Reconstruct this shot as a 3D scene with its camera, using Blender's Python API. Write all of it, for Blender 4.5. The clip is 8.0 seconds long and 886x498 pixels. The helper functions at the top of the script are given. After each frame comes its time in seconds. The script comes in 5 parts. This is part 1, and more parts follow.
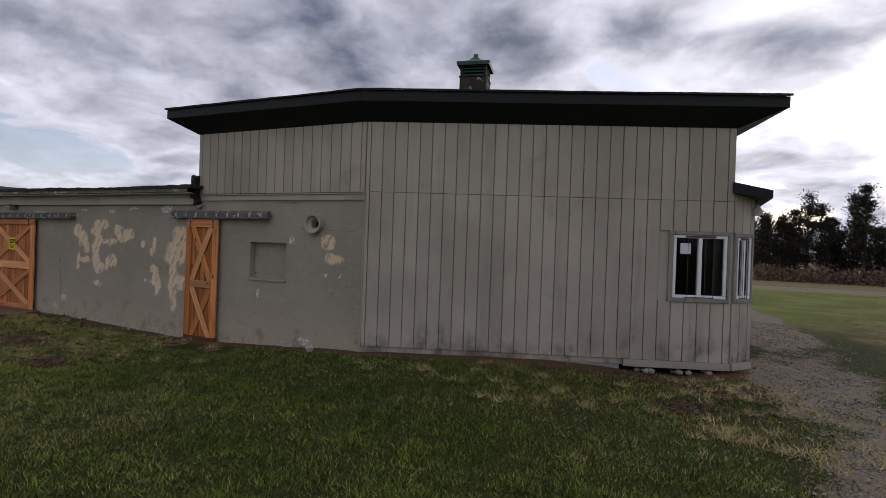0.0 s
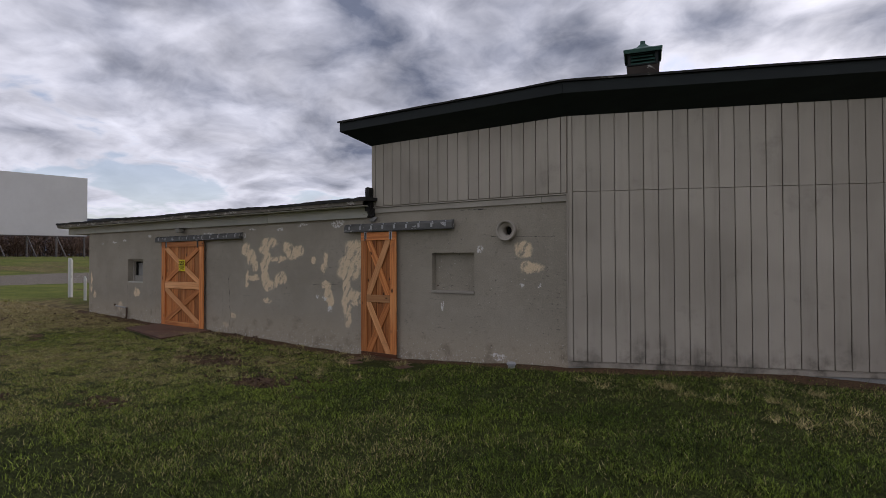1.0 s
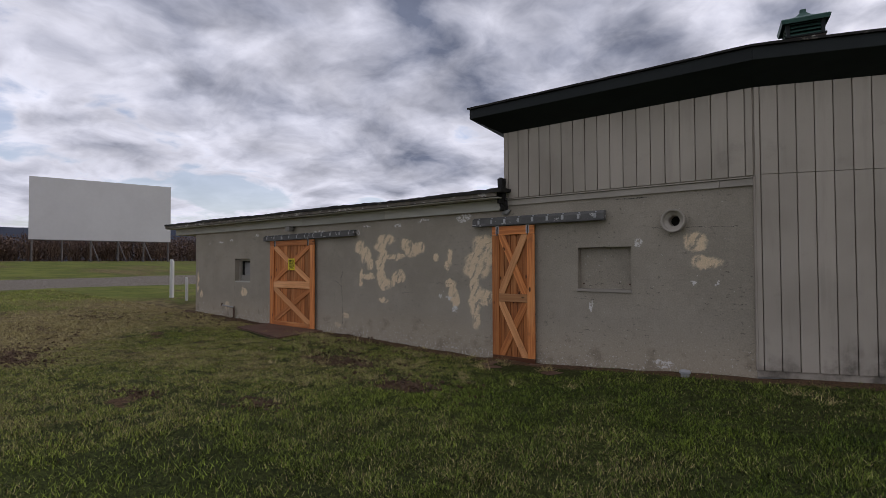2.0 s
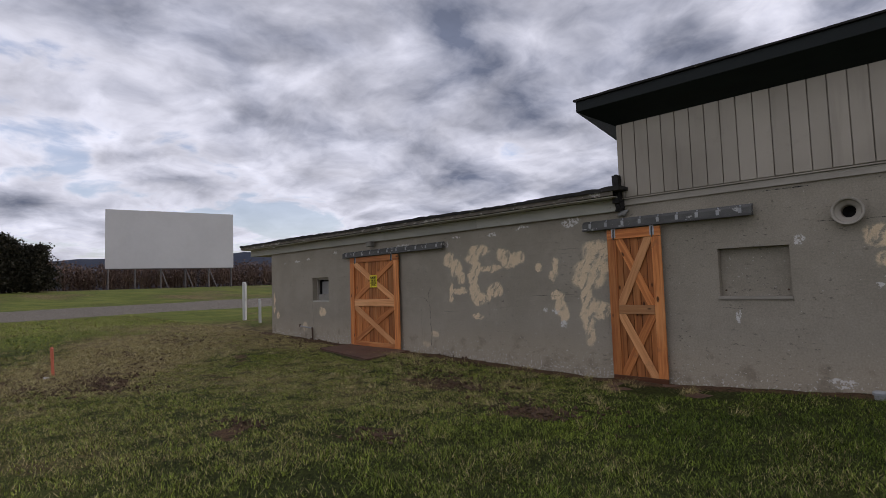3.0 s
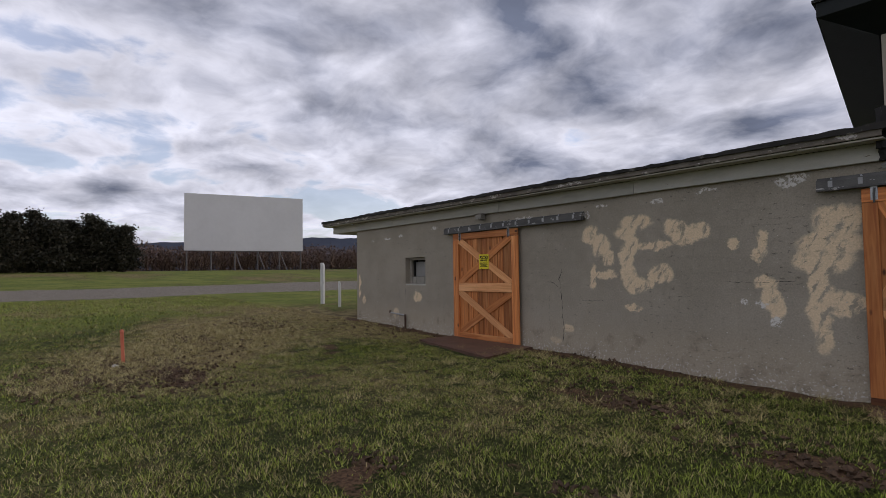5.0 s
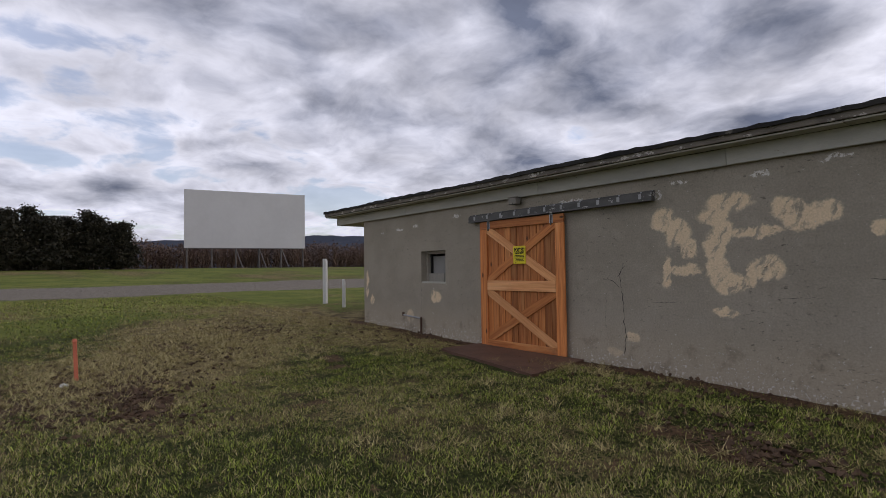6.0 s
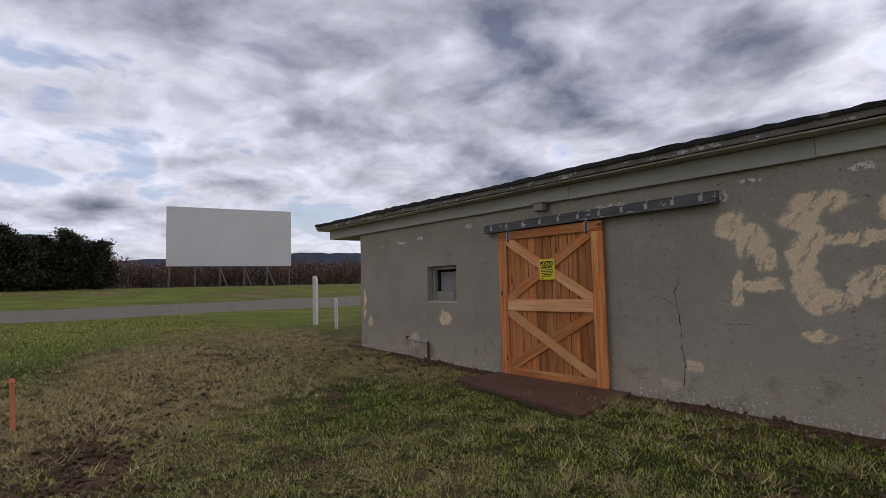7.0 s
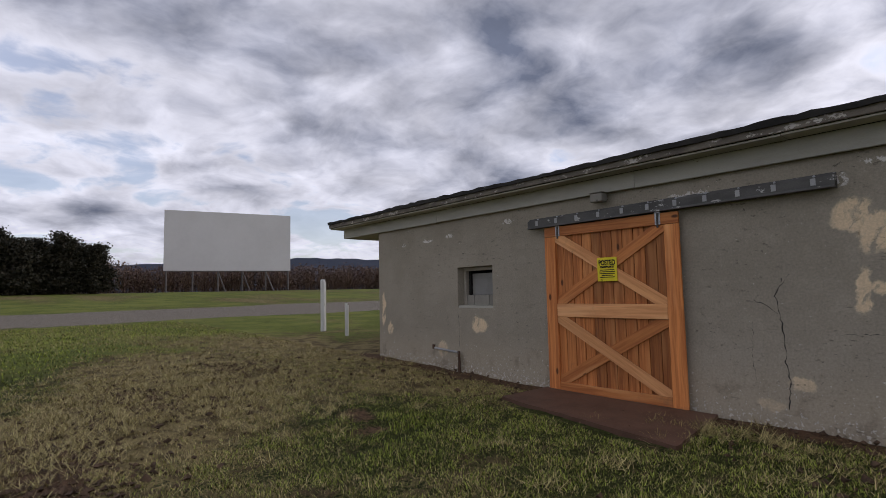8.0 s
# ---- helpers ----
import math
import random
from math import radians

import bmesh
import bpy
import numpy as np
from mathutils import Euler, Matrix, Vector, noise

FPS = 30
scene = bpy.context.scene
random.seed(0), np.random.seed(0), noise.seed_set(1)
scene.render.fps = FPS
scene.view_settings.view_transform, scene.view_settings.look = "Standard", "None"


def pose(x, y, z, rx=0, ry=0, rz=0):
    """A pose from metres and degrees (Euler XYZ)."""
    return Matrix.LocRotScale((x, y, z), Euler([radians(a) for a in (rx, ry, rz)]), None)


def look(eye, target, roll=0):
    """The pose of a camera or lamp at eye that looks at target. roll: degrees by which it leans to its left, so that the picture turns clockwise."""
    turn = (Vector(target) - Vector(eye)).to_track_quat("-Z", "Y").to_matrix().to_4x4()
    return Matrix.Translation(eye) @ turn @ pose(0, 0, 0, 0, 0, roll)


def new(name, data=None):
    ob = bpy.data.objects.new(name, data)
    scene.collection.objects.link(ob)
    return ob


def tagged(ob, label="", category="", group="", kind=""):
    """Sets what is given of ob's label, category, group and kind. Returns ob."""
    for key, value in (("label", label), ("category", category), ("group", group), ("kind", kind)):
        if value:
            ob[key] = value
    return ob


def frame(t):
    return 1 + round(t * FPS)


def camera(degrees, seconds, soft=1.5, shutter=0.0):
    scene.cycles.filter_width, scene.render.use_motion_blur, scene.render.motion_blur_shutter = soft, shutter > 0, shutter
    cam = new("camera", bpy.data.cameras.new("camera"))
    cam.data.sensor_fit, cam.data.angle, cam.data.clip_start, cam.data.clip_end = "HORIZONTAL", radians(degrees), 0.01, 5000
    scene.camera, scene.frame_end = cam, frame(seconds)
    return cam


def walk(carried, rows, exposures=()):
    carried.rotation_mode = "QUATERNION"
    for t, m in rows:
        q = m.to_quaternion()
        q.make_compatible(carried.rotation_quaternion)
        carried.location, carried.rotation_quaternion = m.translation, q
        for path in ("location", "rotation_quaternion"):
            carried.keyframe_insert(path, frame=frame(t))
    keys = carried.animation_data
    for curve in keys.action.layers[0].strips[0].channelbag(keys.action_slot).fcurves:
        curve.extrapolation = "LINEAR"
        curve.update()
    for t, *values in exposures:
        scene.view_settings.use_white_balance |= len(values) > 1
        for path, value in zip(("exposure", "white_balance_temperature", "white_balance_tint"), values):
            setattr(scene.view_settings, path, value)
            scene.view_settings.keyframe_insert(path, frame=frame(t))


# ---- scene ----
cam = camera(80.0, 8.0, 0.5)
PATH = [
    (0, (0.029, 2.614, 1.934), (-0.806, 4.432, 1.926), 2.02),
    (0.5, (-0.888, 2.339, 1.913), (-1.821, 4.108, 1.920), 1.31),
    (1, (-2.063, 2.269, 1.821), (-3.147, 3.949, 1.853), -0.22),
    (2.5, (-4.220, 2.017, 1.607), (-5.548, 3.511, 1.687), -0.76),
    (3, (-4.882, 2.122, 1.560), (-6.278, 3.548, 1.687), -1.89),
    (3.5, (-5.543, 2.292, 1.487), (-6.970, 3.685, 1.631), -0.78),
    (4, (-6.143, 2.535, 1.468), (-7.614, 3.884, 1.587), -0.58),
    (4.5, (-6.597, 2.539, 1.474), (-8.133, 3.816, 1.573), -0.76),
    (6, (-8.925, 3.558, 1.427), (-10.483, 4.809, 1.504), -0.81),
    (6.5, (-9.516, 3.763, 1.445), (-11.048, 5.044, 1.546), -1.37),
    (7, (-10.119, 4.000, 1.458), (-11.642, 5.289, 1.595), -1.43),
    (7.5, (-10.689, 4.083, 1.449), (-12.212, 5.369, 1.608), -0.70),
    (8, (-11.253, 4.222, 1.423), (-12.769, 5.516, 1.582), -1.25),
]
walk(cam, [(t, look(eye, target, roll)) for t, eye, target, roll in PATH], [(0.0, -0.27, 6700, 12), (1.0, -0.25, 6700, 12), (2.5, -0.23, 6700, 12), (4.5, -0.20, 6700, 12), (8.0, -0.23, 6700, 12)])

# ---- world and light ----
SUN_AZ, SUN_EL = 24.0, 13.0      # degrees right of +y, and up: a veiled sun behind the building
sun_way = Vector((math.sin(radians(SUN_AZ)) * math.cos(radians(SUN_EL)), math.cos(radians(SUN_AZ)) * math.cos(radians(SUN_EL)), math.sin(radians(SUN_EL))))
sun = new("sun", bpy.data.lights.new("sun", "SUN"))
sun.data.energy, sun.data.angle, sun.data.color = 0.5, radians(18), (1.0, 0.94, 0.86)
sun.matrix_world = look(sun_way * 60, (0, 0, 0))


def nodes_of(tree):
    """Two shortcuts for a node tree: add a node with settings, and link."""
    def add(kind, settings=None, **sockets):
        n = tree.nodes.new(kind)
        s = settings or {}
        if "operation" in s:
            n.operation = s["operation"]
        if "use_clamp" in s:
            n.use_clamp = s["use_clamp"]
        if "interpolation_type" in s:
            n.interpolation_type = s["interpolation_type"]
        if "data_type" in s:
            n.data_type, n.blend_type = s["data_type"], s["blend_type"]
        if "attribute_name" in s:
            n.attribute_name = s["attribute_name"]
        if "feature" in s:
            n.feature = s["feature"]
        if "sky_type" in s:
            n.sky_type, n.sun_disc = s["sky_type"], s["sun_disc"]
            n.sun_elevation, n.sun_rotation = s["sun_elevation"], s["sun_rotation"]
        for k, v in sockets.items():
            put(v, n.inputs[int(k[1:]) if k[0] == "i" and k[1:].isdigit() else k.replace("_", " ")])
        return n

    def put(v, socket):
        if isinstance(v, bpy.types.NodeSocket):
            tree.links.new(v, socket)
        elif isinstance(v, bpy.types.Node):
            tree.links.new(v.outputs[0], socket)
        else:
            socket.default_value = v
    return add, put


def mathn(add, op, a, b=0.0, c=0.0, clamp=False):
    return add("ShaderNodeMath", {"operation": op, "use_clamp": clamp}, i0=a, i1=b, i2=c).outputs[0]


def ramp(add, fac, lo, hi, a=0.0, b=1.0, smooth=True):
    n = add("ShaderNodeMapRange", {"interpolation_type": "SMOOTHSTEP" if smooth else "LINEAR"}, i0=fac, i1=lo, i2=hi, i3=a, i4=b)
    return n.outputs[0]


def mixc(add, fac, a, b, blend="MIX"):
    n = add("ShaderNodeMix", {"data_type": "RGBA", "blend_type": blend})
    put = nodes_of(n.id_data)[1]
    put(fac, n.inputs[0]), put(a, n.inputs[6]), put(b, n.inputs[7])
    return n.outputs[2]


def noisen(add, vec, scale, detail=4.0, rough=0.55, distort=0.0):
    return add("ShaderNodeTexNoise", None, Vector=vec, Scale=scale, Detail=detail, Roughness=rough, Distortion=distort).outputs[0]


def rgb(r, g, b):
    return (r, g, b, 1.0)


def build_sky():
    world = bpy.data.worlds.new("cloudy_sky")
    scene.world = world
    world.use_nodes = True
    tree = world.node_tree
    tree.nodes.clear()
    add, put = nodes_of(tree)
    way = add("ShaderNodeTexCoord").outputs["Generated"]
    sep = add("ShaderNodeSeparateXYZ", None, i0=way)
    up = mathn(add, "MAXIMUM", sep.outputs[2], 0.0)
    lift = mathn(add, "ADD", up, 0.24)
    flat = add("ShaderNodeCombineXYZ", None, X=mathn(add, "DIVIDE", sep.outputs[0], lift), Y=mathn(add, "DIVIDE", sep.outputs[1], lift), Z=CLOUD_SEED)
    banks = noisen(add, flat, 0.55, 2.0, 0.45, 0.0)
    curl = add("ShaderNodeTexNoise", None, Vector=flat, Scale=2.2, Detail=3.0, Roughness=0.5).outputs[1]
    rolled = add("ShaderNodeVectorMath", {"operation": "MULTIPLY_ADD"}, i0=curl, i1=(0.28, 0.28, 0.28), i2=flat).outputs[0]
    cells = add("ShaderNodeTexVoronoi", {"feature": "SMOOTH_F1"}, Vector=rolled, Scale=2.7).outputs[0]
    puffs = noisen(add, rolled, 3.0, 6.0, 0.54, 0.0)
    d = mathn(add, "ADD", mathn(add, "MULTIPLY", banks, 0.60), mathn(add, "SUBTRACT", mathn(add, "MULTIPLY", puffs, 0.80), mathn(add, "MULTIPLY", cells, 0.30)))
    # one heavy bank over the low building
    bank = add("ShaderNodeVectorMath", {"operation": "LENGTH"}, i0=add("ShaderNodeVectorMath", {"operation": "MULTIPLY_ADD"}, i0=rolled, i1=(1.0, 1.0, 0.0), i2=(1.02, -1.37, 0.0)).outputs[0]).outputs["Value"]
    d = mathn(add, "ADD", d, ramp(add, bank, 0.95, 0.20, 0.070, 0.185))
    sky = add("ShaderNodeTexSky", {"sky_type": "NISHITA", "sun_disc": False, "sun_elevation": radians(SUN_EL), "sun_rotation": radians(SUN_AZ)})
    blue = mixc(add, 1.0, sky.outputs[0], rgb(0.17, 0.175, 0.22), "MULTIPLY")
    # thick cloud is dark blue grey underneath, thin cloud lets the light through; billows shade the thick parts
    thick = ramp(add, d, 0.595, 0.91, smooth=False)
    cloud = mixc(add, thick, rgb(0.84, 0.87, 1.02), rgb(0.165, 0.195, 0.285))
    billow = ramp(add, noisen(add, rolled, 4.5, 5.0, 0.52, 0.2), 0.30, 0.72, 0.82, 1.26, smooth=False)
    cloud = mixc(add, 1.0, cloud, add("ShaderNodeCombineColor", None, Red=billow, Green=billow, Blue=billow), "MULTIPLY")
    veil = ramp(add, d, 0.52, 0.62)
    body = mixc(add, veil, mixc(add, 0.40, blue, cloud), cloud)
    # glow of the hidden sun through the thin cloud
    dot = add("ShaderNodeVectorMath", {"operation": "DOT_PRODUCT"}, i0=way, i1=sun_way).outputs["Value"]
    glow = mathn(add, "POWER", mathn(add, "MAXIMUM", dot, 0.0), 7.0)
    glow = mathn(add, "MULTIPLY", glow, ramp(add, d, 0.86, 0.60))
    lit = mixc(add, 1.0, body, mixc(add, glow, rgb(0, 0, 0), rgb(0.32, 0.305, 0.29)), "ADD")
    # haze low down, ground below
    low = ramp(add, sep.outputs[2], 0.10, 0.0)
    lit = mixc(add, mathn(add, "MULTIPLY", low, 0.35), lit, rgb(0.62, 0.64, 0.72))
    lit = mixc(add, ramp(add, sep.outputs[2], 0.0, -0.03), lit, rgb(0.05, 0.05, 0.04))
    bg = add("ShaderNodeBackground", None, Color=lit, Strength=SKY_STRENGTH)
    put(bg, add("ShaderNodeOutputWorld").inputs[0])


CLOUD_SEED, SKY_STRENGTH = 3.7, 1.0
build_sky()

# ---- materials ----


def begin(name):
    m = bpy.data.materials.new(name)
    m.use_nodes = True
    m.node_tree.nodes.clear()
    add, put = nodes_of(m.node_tree)
    shade = add("ShaderNodeBsdfPrincipled")
    put(shade, add("ShaderNodeOutputMaterial").inputs[0])
    return m, add, put, shade


def plain(name, c1, c2, rough=0.8, scale=3.0, fine=70.0, bump=0.3, metal=0.0, streak=(1, 1, 1), tint=0.12, spec=0.3, flakes=None, flake_at=0.66):
    """Paint, wood, metal or earth: two colours mixed by coarse and fine noise, a tint of each piece, relief, and flakes of another colour."""
    m, add, put, shade = begin(name)
    at = add("ShaderNodeTexCoord").outputs["Object"]
    dice = add("ShaderNodeObjectInfo").outputs["Random"]
    moved = add("ShaderNodeVectorMath", {"operation": "MULTIPLY_ADD"}, i0=at, i1=streak, i2=add("ShaderNodeCombineXYZ", None, X=mathn(add, "MULTIPLY", dice, 37.0), Y=mathn(add, "MULTIPLY", dice, 91.0))).outputs[0]
    coarse, small = noisen(add, moved, scale, 4), noisen(add, moved, fine, 3)
    blend = mathn(add, "ADD", mathn(add, "MULTIPLY", ramp(add, coarse, 0.32, 0.68), 0.65), mathn(add, "MULTIPLY", ramp(add, small, 0.3, 0.7), 0.35))
    colour = mixc(add, blend, rgb(*c1), rgb(*c2))
    level = mathn(add, "ADD", 1.0 - tint, mathn(add, "MULTIPLY", dice, 2 * tint))
    colour = mixc(add, 1.0, colour, add("ShaderNodeCombineColor", None, Red=level, Green=level, Blue=level), "MULTIPLY")
    if flakes:
        f = mathn(add, "MULTIPLY", ramp(add, noisen(add, moved, 5.0, 6, 0.65), flake_at, flake_at + 0.03), ramp(add, noisen(add, moved, 22.0, 4), 0.40, 0.5))
        colour = mixc(add, f, colour, rgb(*flakes))
    put(colour, shade.inputs["Base Color"])
    put(ramp(add, small, 0.2, 0.8, max(rough - 0.12, 0.03), min(rough + 0.1, 1.0)), shade.inputs["Roughness"])
    shade.inputs["Metallic"].default_value = metal
    shade.inputs["Specular IOR Level"].default_value = spec
    put(add("ShaderNodeBump", None, Strength=bump, Distance=0.01, Height=mathn(add, "ADD", coarse, mathn(add, "MULTIPLY", small, 0.5))).outputs[0], shade.inputs["Normal"])
    return m


def ellipses(add, x, z, spots):
    """A mask made of soft-edged blots, each (x, z, half width, half height)."""
    total = 0.0
    for cx, cz, a, b in spots:
        u = mathn(add, "MULTIPLY", mathn(add, "SUBTRACT", x, cx), 0.80 / a)
        v = mathn(add, "MULTIPLY", mathn(add, "SUBTRACT", z, cz), 0.80 / b)
        r = mathn(add, "ADD", mathn(add, "MULTIPLY", u, u), mathn(add, "MULTIPLY", v, v))
        total = mathn(add, "MAXIMUM", ramp(add, r, 1.3, 0.6), total)
    return total


CREAM = [  # where the grey has been scrubbed back to the cream undercoat
    (-12.42, 2.01, 0.13, 0.12), (-12.25, 1.84, 0.14, 0.14), (-12.1, 1.65, 0.09, 0.10), (-11.63, 2.16, 0.22, 0.09), (-11.79, 2.02, 0.16, 0.09),
    (-11.69, 1.83, 0.08, 0.14), (-11.79, 1.64, 0.10, 0.16), (-11.77, 1.41, 0.11, 0.13), (-11.64, 1.22, 0.17, 0.10), (-11.35, 1.8, 0.24, 0.05),
    (-12.16, 1.39, 0.17, 0.06), (-11.24, 1.39, 0.15, 0.11), (-11.4, 1.31, 0.04, 0.10), (-11.01, 2.04, 0.14, 0.10), (-10.88, 1.92, 0.16, 0.11), (-10.67, 1.97, 0.12, 0.08),
    (-12.39, 1.32, 0.05, 0.18), (-9.9, 1.76, 0.05, 0.14), (-9.96, 1.6, 0.04, 0.08), (-10.24, 1.78, 0.06, 0.06), (-11.69, 0.88, 0.12, 0.05),
    (-9.12, 1.98, 0.20, 0.16), (-9.2, 1.74, 0.26, 0.14), (-9.27, 1.54, 0.26, 0.14), (-9.31, 1.23, 0.10, 0.18), (-9.32, 0.93, 0.10, 0.20), (-9.11, 1.04, 0.22, 0.10),
    (-9.29, 0.64, 0.07, 0.16), (-9.88, 1.26, 0.11, 0.08), (-9.81, 1.07, 0.10, 0.12), (-9.75, 0.95, 0.07, 0.10),
    (-5.54, 1.94, 0.12, 0.10), (-5.39, 1.66, 0.16, 0.08), (-17.18, 0.89, 0.14, 0.09), (-18.08, 0.46, 0.10, 0.10), (-19.82, 1.08, 0.05, 0.25),
    (-19.6, 0.73, 0.06, 0.10), (-13.18, 0.26, 0.10, 0.06), (-12.89, 0.48, 0.08, 0.05),
]


WHITE_DABS = [  # bare plaster and filler
    (-10.55, 2.52, 0.12, 0.018), (-11.26, 2.44, 0.09, 0.022), (-9.56, 2.5, 0.15, 0.05), (-12.21, 2.48, 0.10, 0.02), (-17.85, 2.34, 0.08, 0.03), (-18.45, 2.31, 0.12, 0.022),
    (-19.14, 2.29, 0.06, 0.02), (-16.53, 2.43, 0.10, 0.022), (-13.87, 2.42, 0.16, 0.02), (-9.76, 0.79, 0.045, 0.06), (-9.93, 1.0, 0.05, 0.035), (-10.13, 1.03, 0.04, 0.025),
    (-6.31, 1.96, 0.05, 0.05), (-5.55, 1.36, 0.03, 0.035), (-5.28, 1.39, 0.03, 0.035), (-7.06, 0.96, 0.025, 0.08), (-5.97, 0.2, 0.10, 0.05), (-12.49, 2.34, 0.045, 0.045),
]


def stucco():
    m, add, put, shade = begin("painted_stucco")
    at = add("ShaderNodeNewGeometry").outputs["Position"]
    wob = add("ShaderNodeTexNoise", None, Vector=at, Scale=4.5, Detail=7.0, Roughness=0.72)
    bent = add("ShaderNodeVectorMath", {"operation": "MULTIPLY_ADD"}, i0=add("ShaderNodeVectorMath", {"operation": "SUBTRACT"}, i0=wob.outputs[1], i1=(0.5, 0.5, 0.5)), i1=(0.25, 0.25, 0.25), i2=at).outputs[0]
    sep, low = add("ShaderNodeSeparateXYZ", None, i0=bent), add("ShaderNodeSeparateXYZ", None, i0=at)
    coarse, mid, fine = noisen(add, at, 0.9, 4), noisen(add, at, 6.0, 5, 0.6), noisen(add, at, 90.0, 3)
    colour = mixc(add, ramp(add, coarse, 0.35, 0.65), rgb(0.290, 0.256, 0.200), rgb(0.345, 0.304, 0.240))
    colour = mixc(add, mathn(add, "MULTIPLY", ramp(add, mid, 0.45, 0.75), 0.35), colour, rgb(0.40, 0.35, 0.275))
    # slanting strokes of the scraper leave the grey in streaks
    along = mathn(add, "ADD", mathn(add, "MULTIPLY", sep.outputs[0], 1.4), mathn(add, "MULTIPLY", sep.outputs[2], 2.4))
    across = mathn(add, "SUBTRACT", mathn(add, "MULTIPLY", sep.outputs[0], 11.0), mathn(add, "MULTIPLY", sep.outputs[2], 6.5))
    strokes = noisen(add, add("ShaderNodeCombineXYZ", None, X=along, Y=across).outputs[0], 1.0, 6, 0.65)
    cream = mathn(add, "MULTIPLY", ellipses(add, sep.outputs[0], sep.outputs[2], CREAM), ramp(add, mathn(add, "ADD", mathn(add, "MULTIPLY", strokes, 0.7), mathn(add, "MULTIPLY", mid, 0.3)), 0.40, 0.50, 0.06, 1.0))
    colour = mixc(add, mathn(add, "MULTIPLY", cream, 0.9), colour, rgb(0.78, 0.61, 0.40))
    # scattered chips that show white plaster, more of them in the splashed zone by the ground
    splash = ramp(add, mathn(add, "ADD", low.outputs[2], mathn(add, "MULTIPLY", coarse, 0.5)), 1.12, 0.42)
    foot = mathn(add, "MULTIPLY", ramp(add, low.outputs[0], -20.0, -10.0, 1.0, 0.0, smooth=False), 0.20)
    over = mathn(add, "SUBTRACT", low.outputs[2], foot)
    flaking = ramp(add, mathn(add, "ADD", over, mathn(add, "MULTIPLY", mid, 0.35)), 0.42, 0.17)
    chips = ramp(add, mathn(add, "ADD", noisen(add, at, 24.0, 5, 0.66), mathn(add, "ADD", mathn(add, "MULTIPLY", splash, 0.055), mathn(add, "MULTIPLY", flaking, 0.062))), 0.668, 0.680)
    colour = mixc(add, mathn(add, "MULTIPLY", splash, 0.7), colour, rgb(0.42, 0.355, 0.262))
    mould = mathn(add, "MULTIPLY", ramp(add, mathn(add, "ADD", noisen(add, at, 3.2, 5, 0.65), mathn(add, "MULTIPLY", splash, 0.17)), 0.66, 0.82), 0.4)
    colour = mixc(add, mould, colour, rgb(0.125, 0.098, 0.066))
    colour = mixc(add, chips, colour, rgb(0.60, 0.56, 0.49))
    fleck = ramp(add, noisen(add, at, 45.0, 4, 0.7), 0.3, 0.7, 0.83, 1.17, smooth=False)
    colour = mixc(add, 1.0, colour, add("ShaderNodeCombineColor", None, Red=fleck, Green=fleck, Blue=fleck), "MULTIPLY")
    # small dark pits and lifted paint edges all over
    pits = mathn(add, "MULTIPLY", ramp(add, noisen(add, add("ShaderNodeVectorMath", {"operation": "MULTIPLY"}, i0=at, i1=(11.0, 11.0, 26.0)).outputs[0], 1.0, 6, 0.7), 0.605, 0.622), ramp(add, noisen(add, at, 1.3, 3), 0.40, 0.62))
    colour = mixc(add, mathn(add, "MULTIPLY", pits, 0.6), colour, rgb(0.055, 0.048, 0.040))
    dabs = mathn(add, "MULTIPLY", ellipses(add, sep.outputs[0], sep.outputs[2], WHITE_DABS), ramp(add, noisen(add, at, 19.0, 6, 0.7), 0.46, 0.52))
    colour = mixc(add, dabs, colour, rgb(0.68, 0.65, 0.60))
    put(colour, shade.inputs["Base Color"])
    shade.inputs["Roughness"].default_value = 0.82
    shade.inputs["Specular IOR Level"].default_value = 0.25
    # faint block courses, hair cracks, and the edges of the chips
    blocks = add("ShaderNodeTexBrick", None, Vector=add("ShaderNodeCombineXYZ", None, X=sep.outputs[0], Y=sep.outputs[2]), Scale=1.0, Mortar_Size=0.008, Brick_Width=0.4, Row_Height=0.2)
    cells = add("ShaderNodeTexVoronoi", {"feature": "DISTANCE_TO_EDGE"}, Vector=bent, Scale=1.1).outputs[0]
    crack = mathn(add, "MULTIPLY", ramp(add, cells, 0.0, 0.012, 1.0, 0.0), ramp(add, noisen(add, at, 1.7, 2), 0.52, 0.6))
    height = mathn(add, "ADD", mathn(add, "MULTIPLY", mid, 0.5), mathn(add, "MULTIPLY", fine, 0.25))
    height = mathn(add, "SUBTRACT", height, mathn(add, "ADD", mathn(add, "MULTIPLY", crack, 0.12), mathn(add, "ADD", mathn(add, "MULTIPLY", mathn(add, "ADD", chips, pits), 0.5), mathn(add, "MULTIPLY", blocks.outputs[1], 0.10))))
    put(add("ShaderNodeBump", None, Strength=0.7, Distance=0.02, Height=height).outputs[0], shade.inputs["Normal"])
    return m


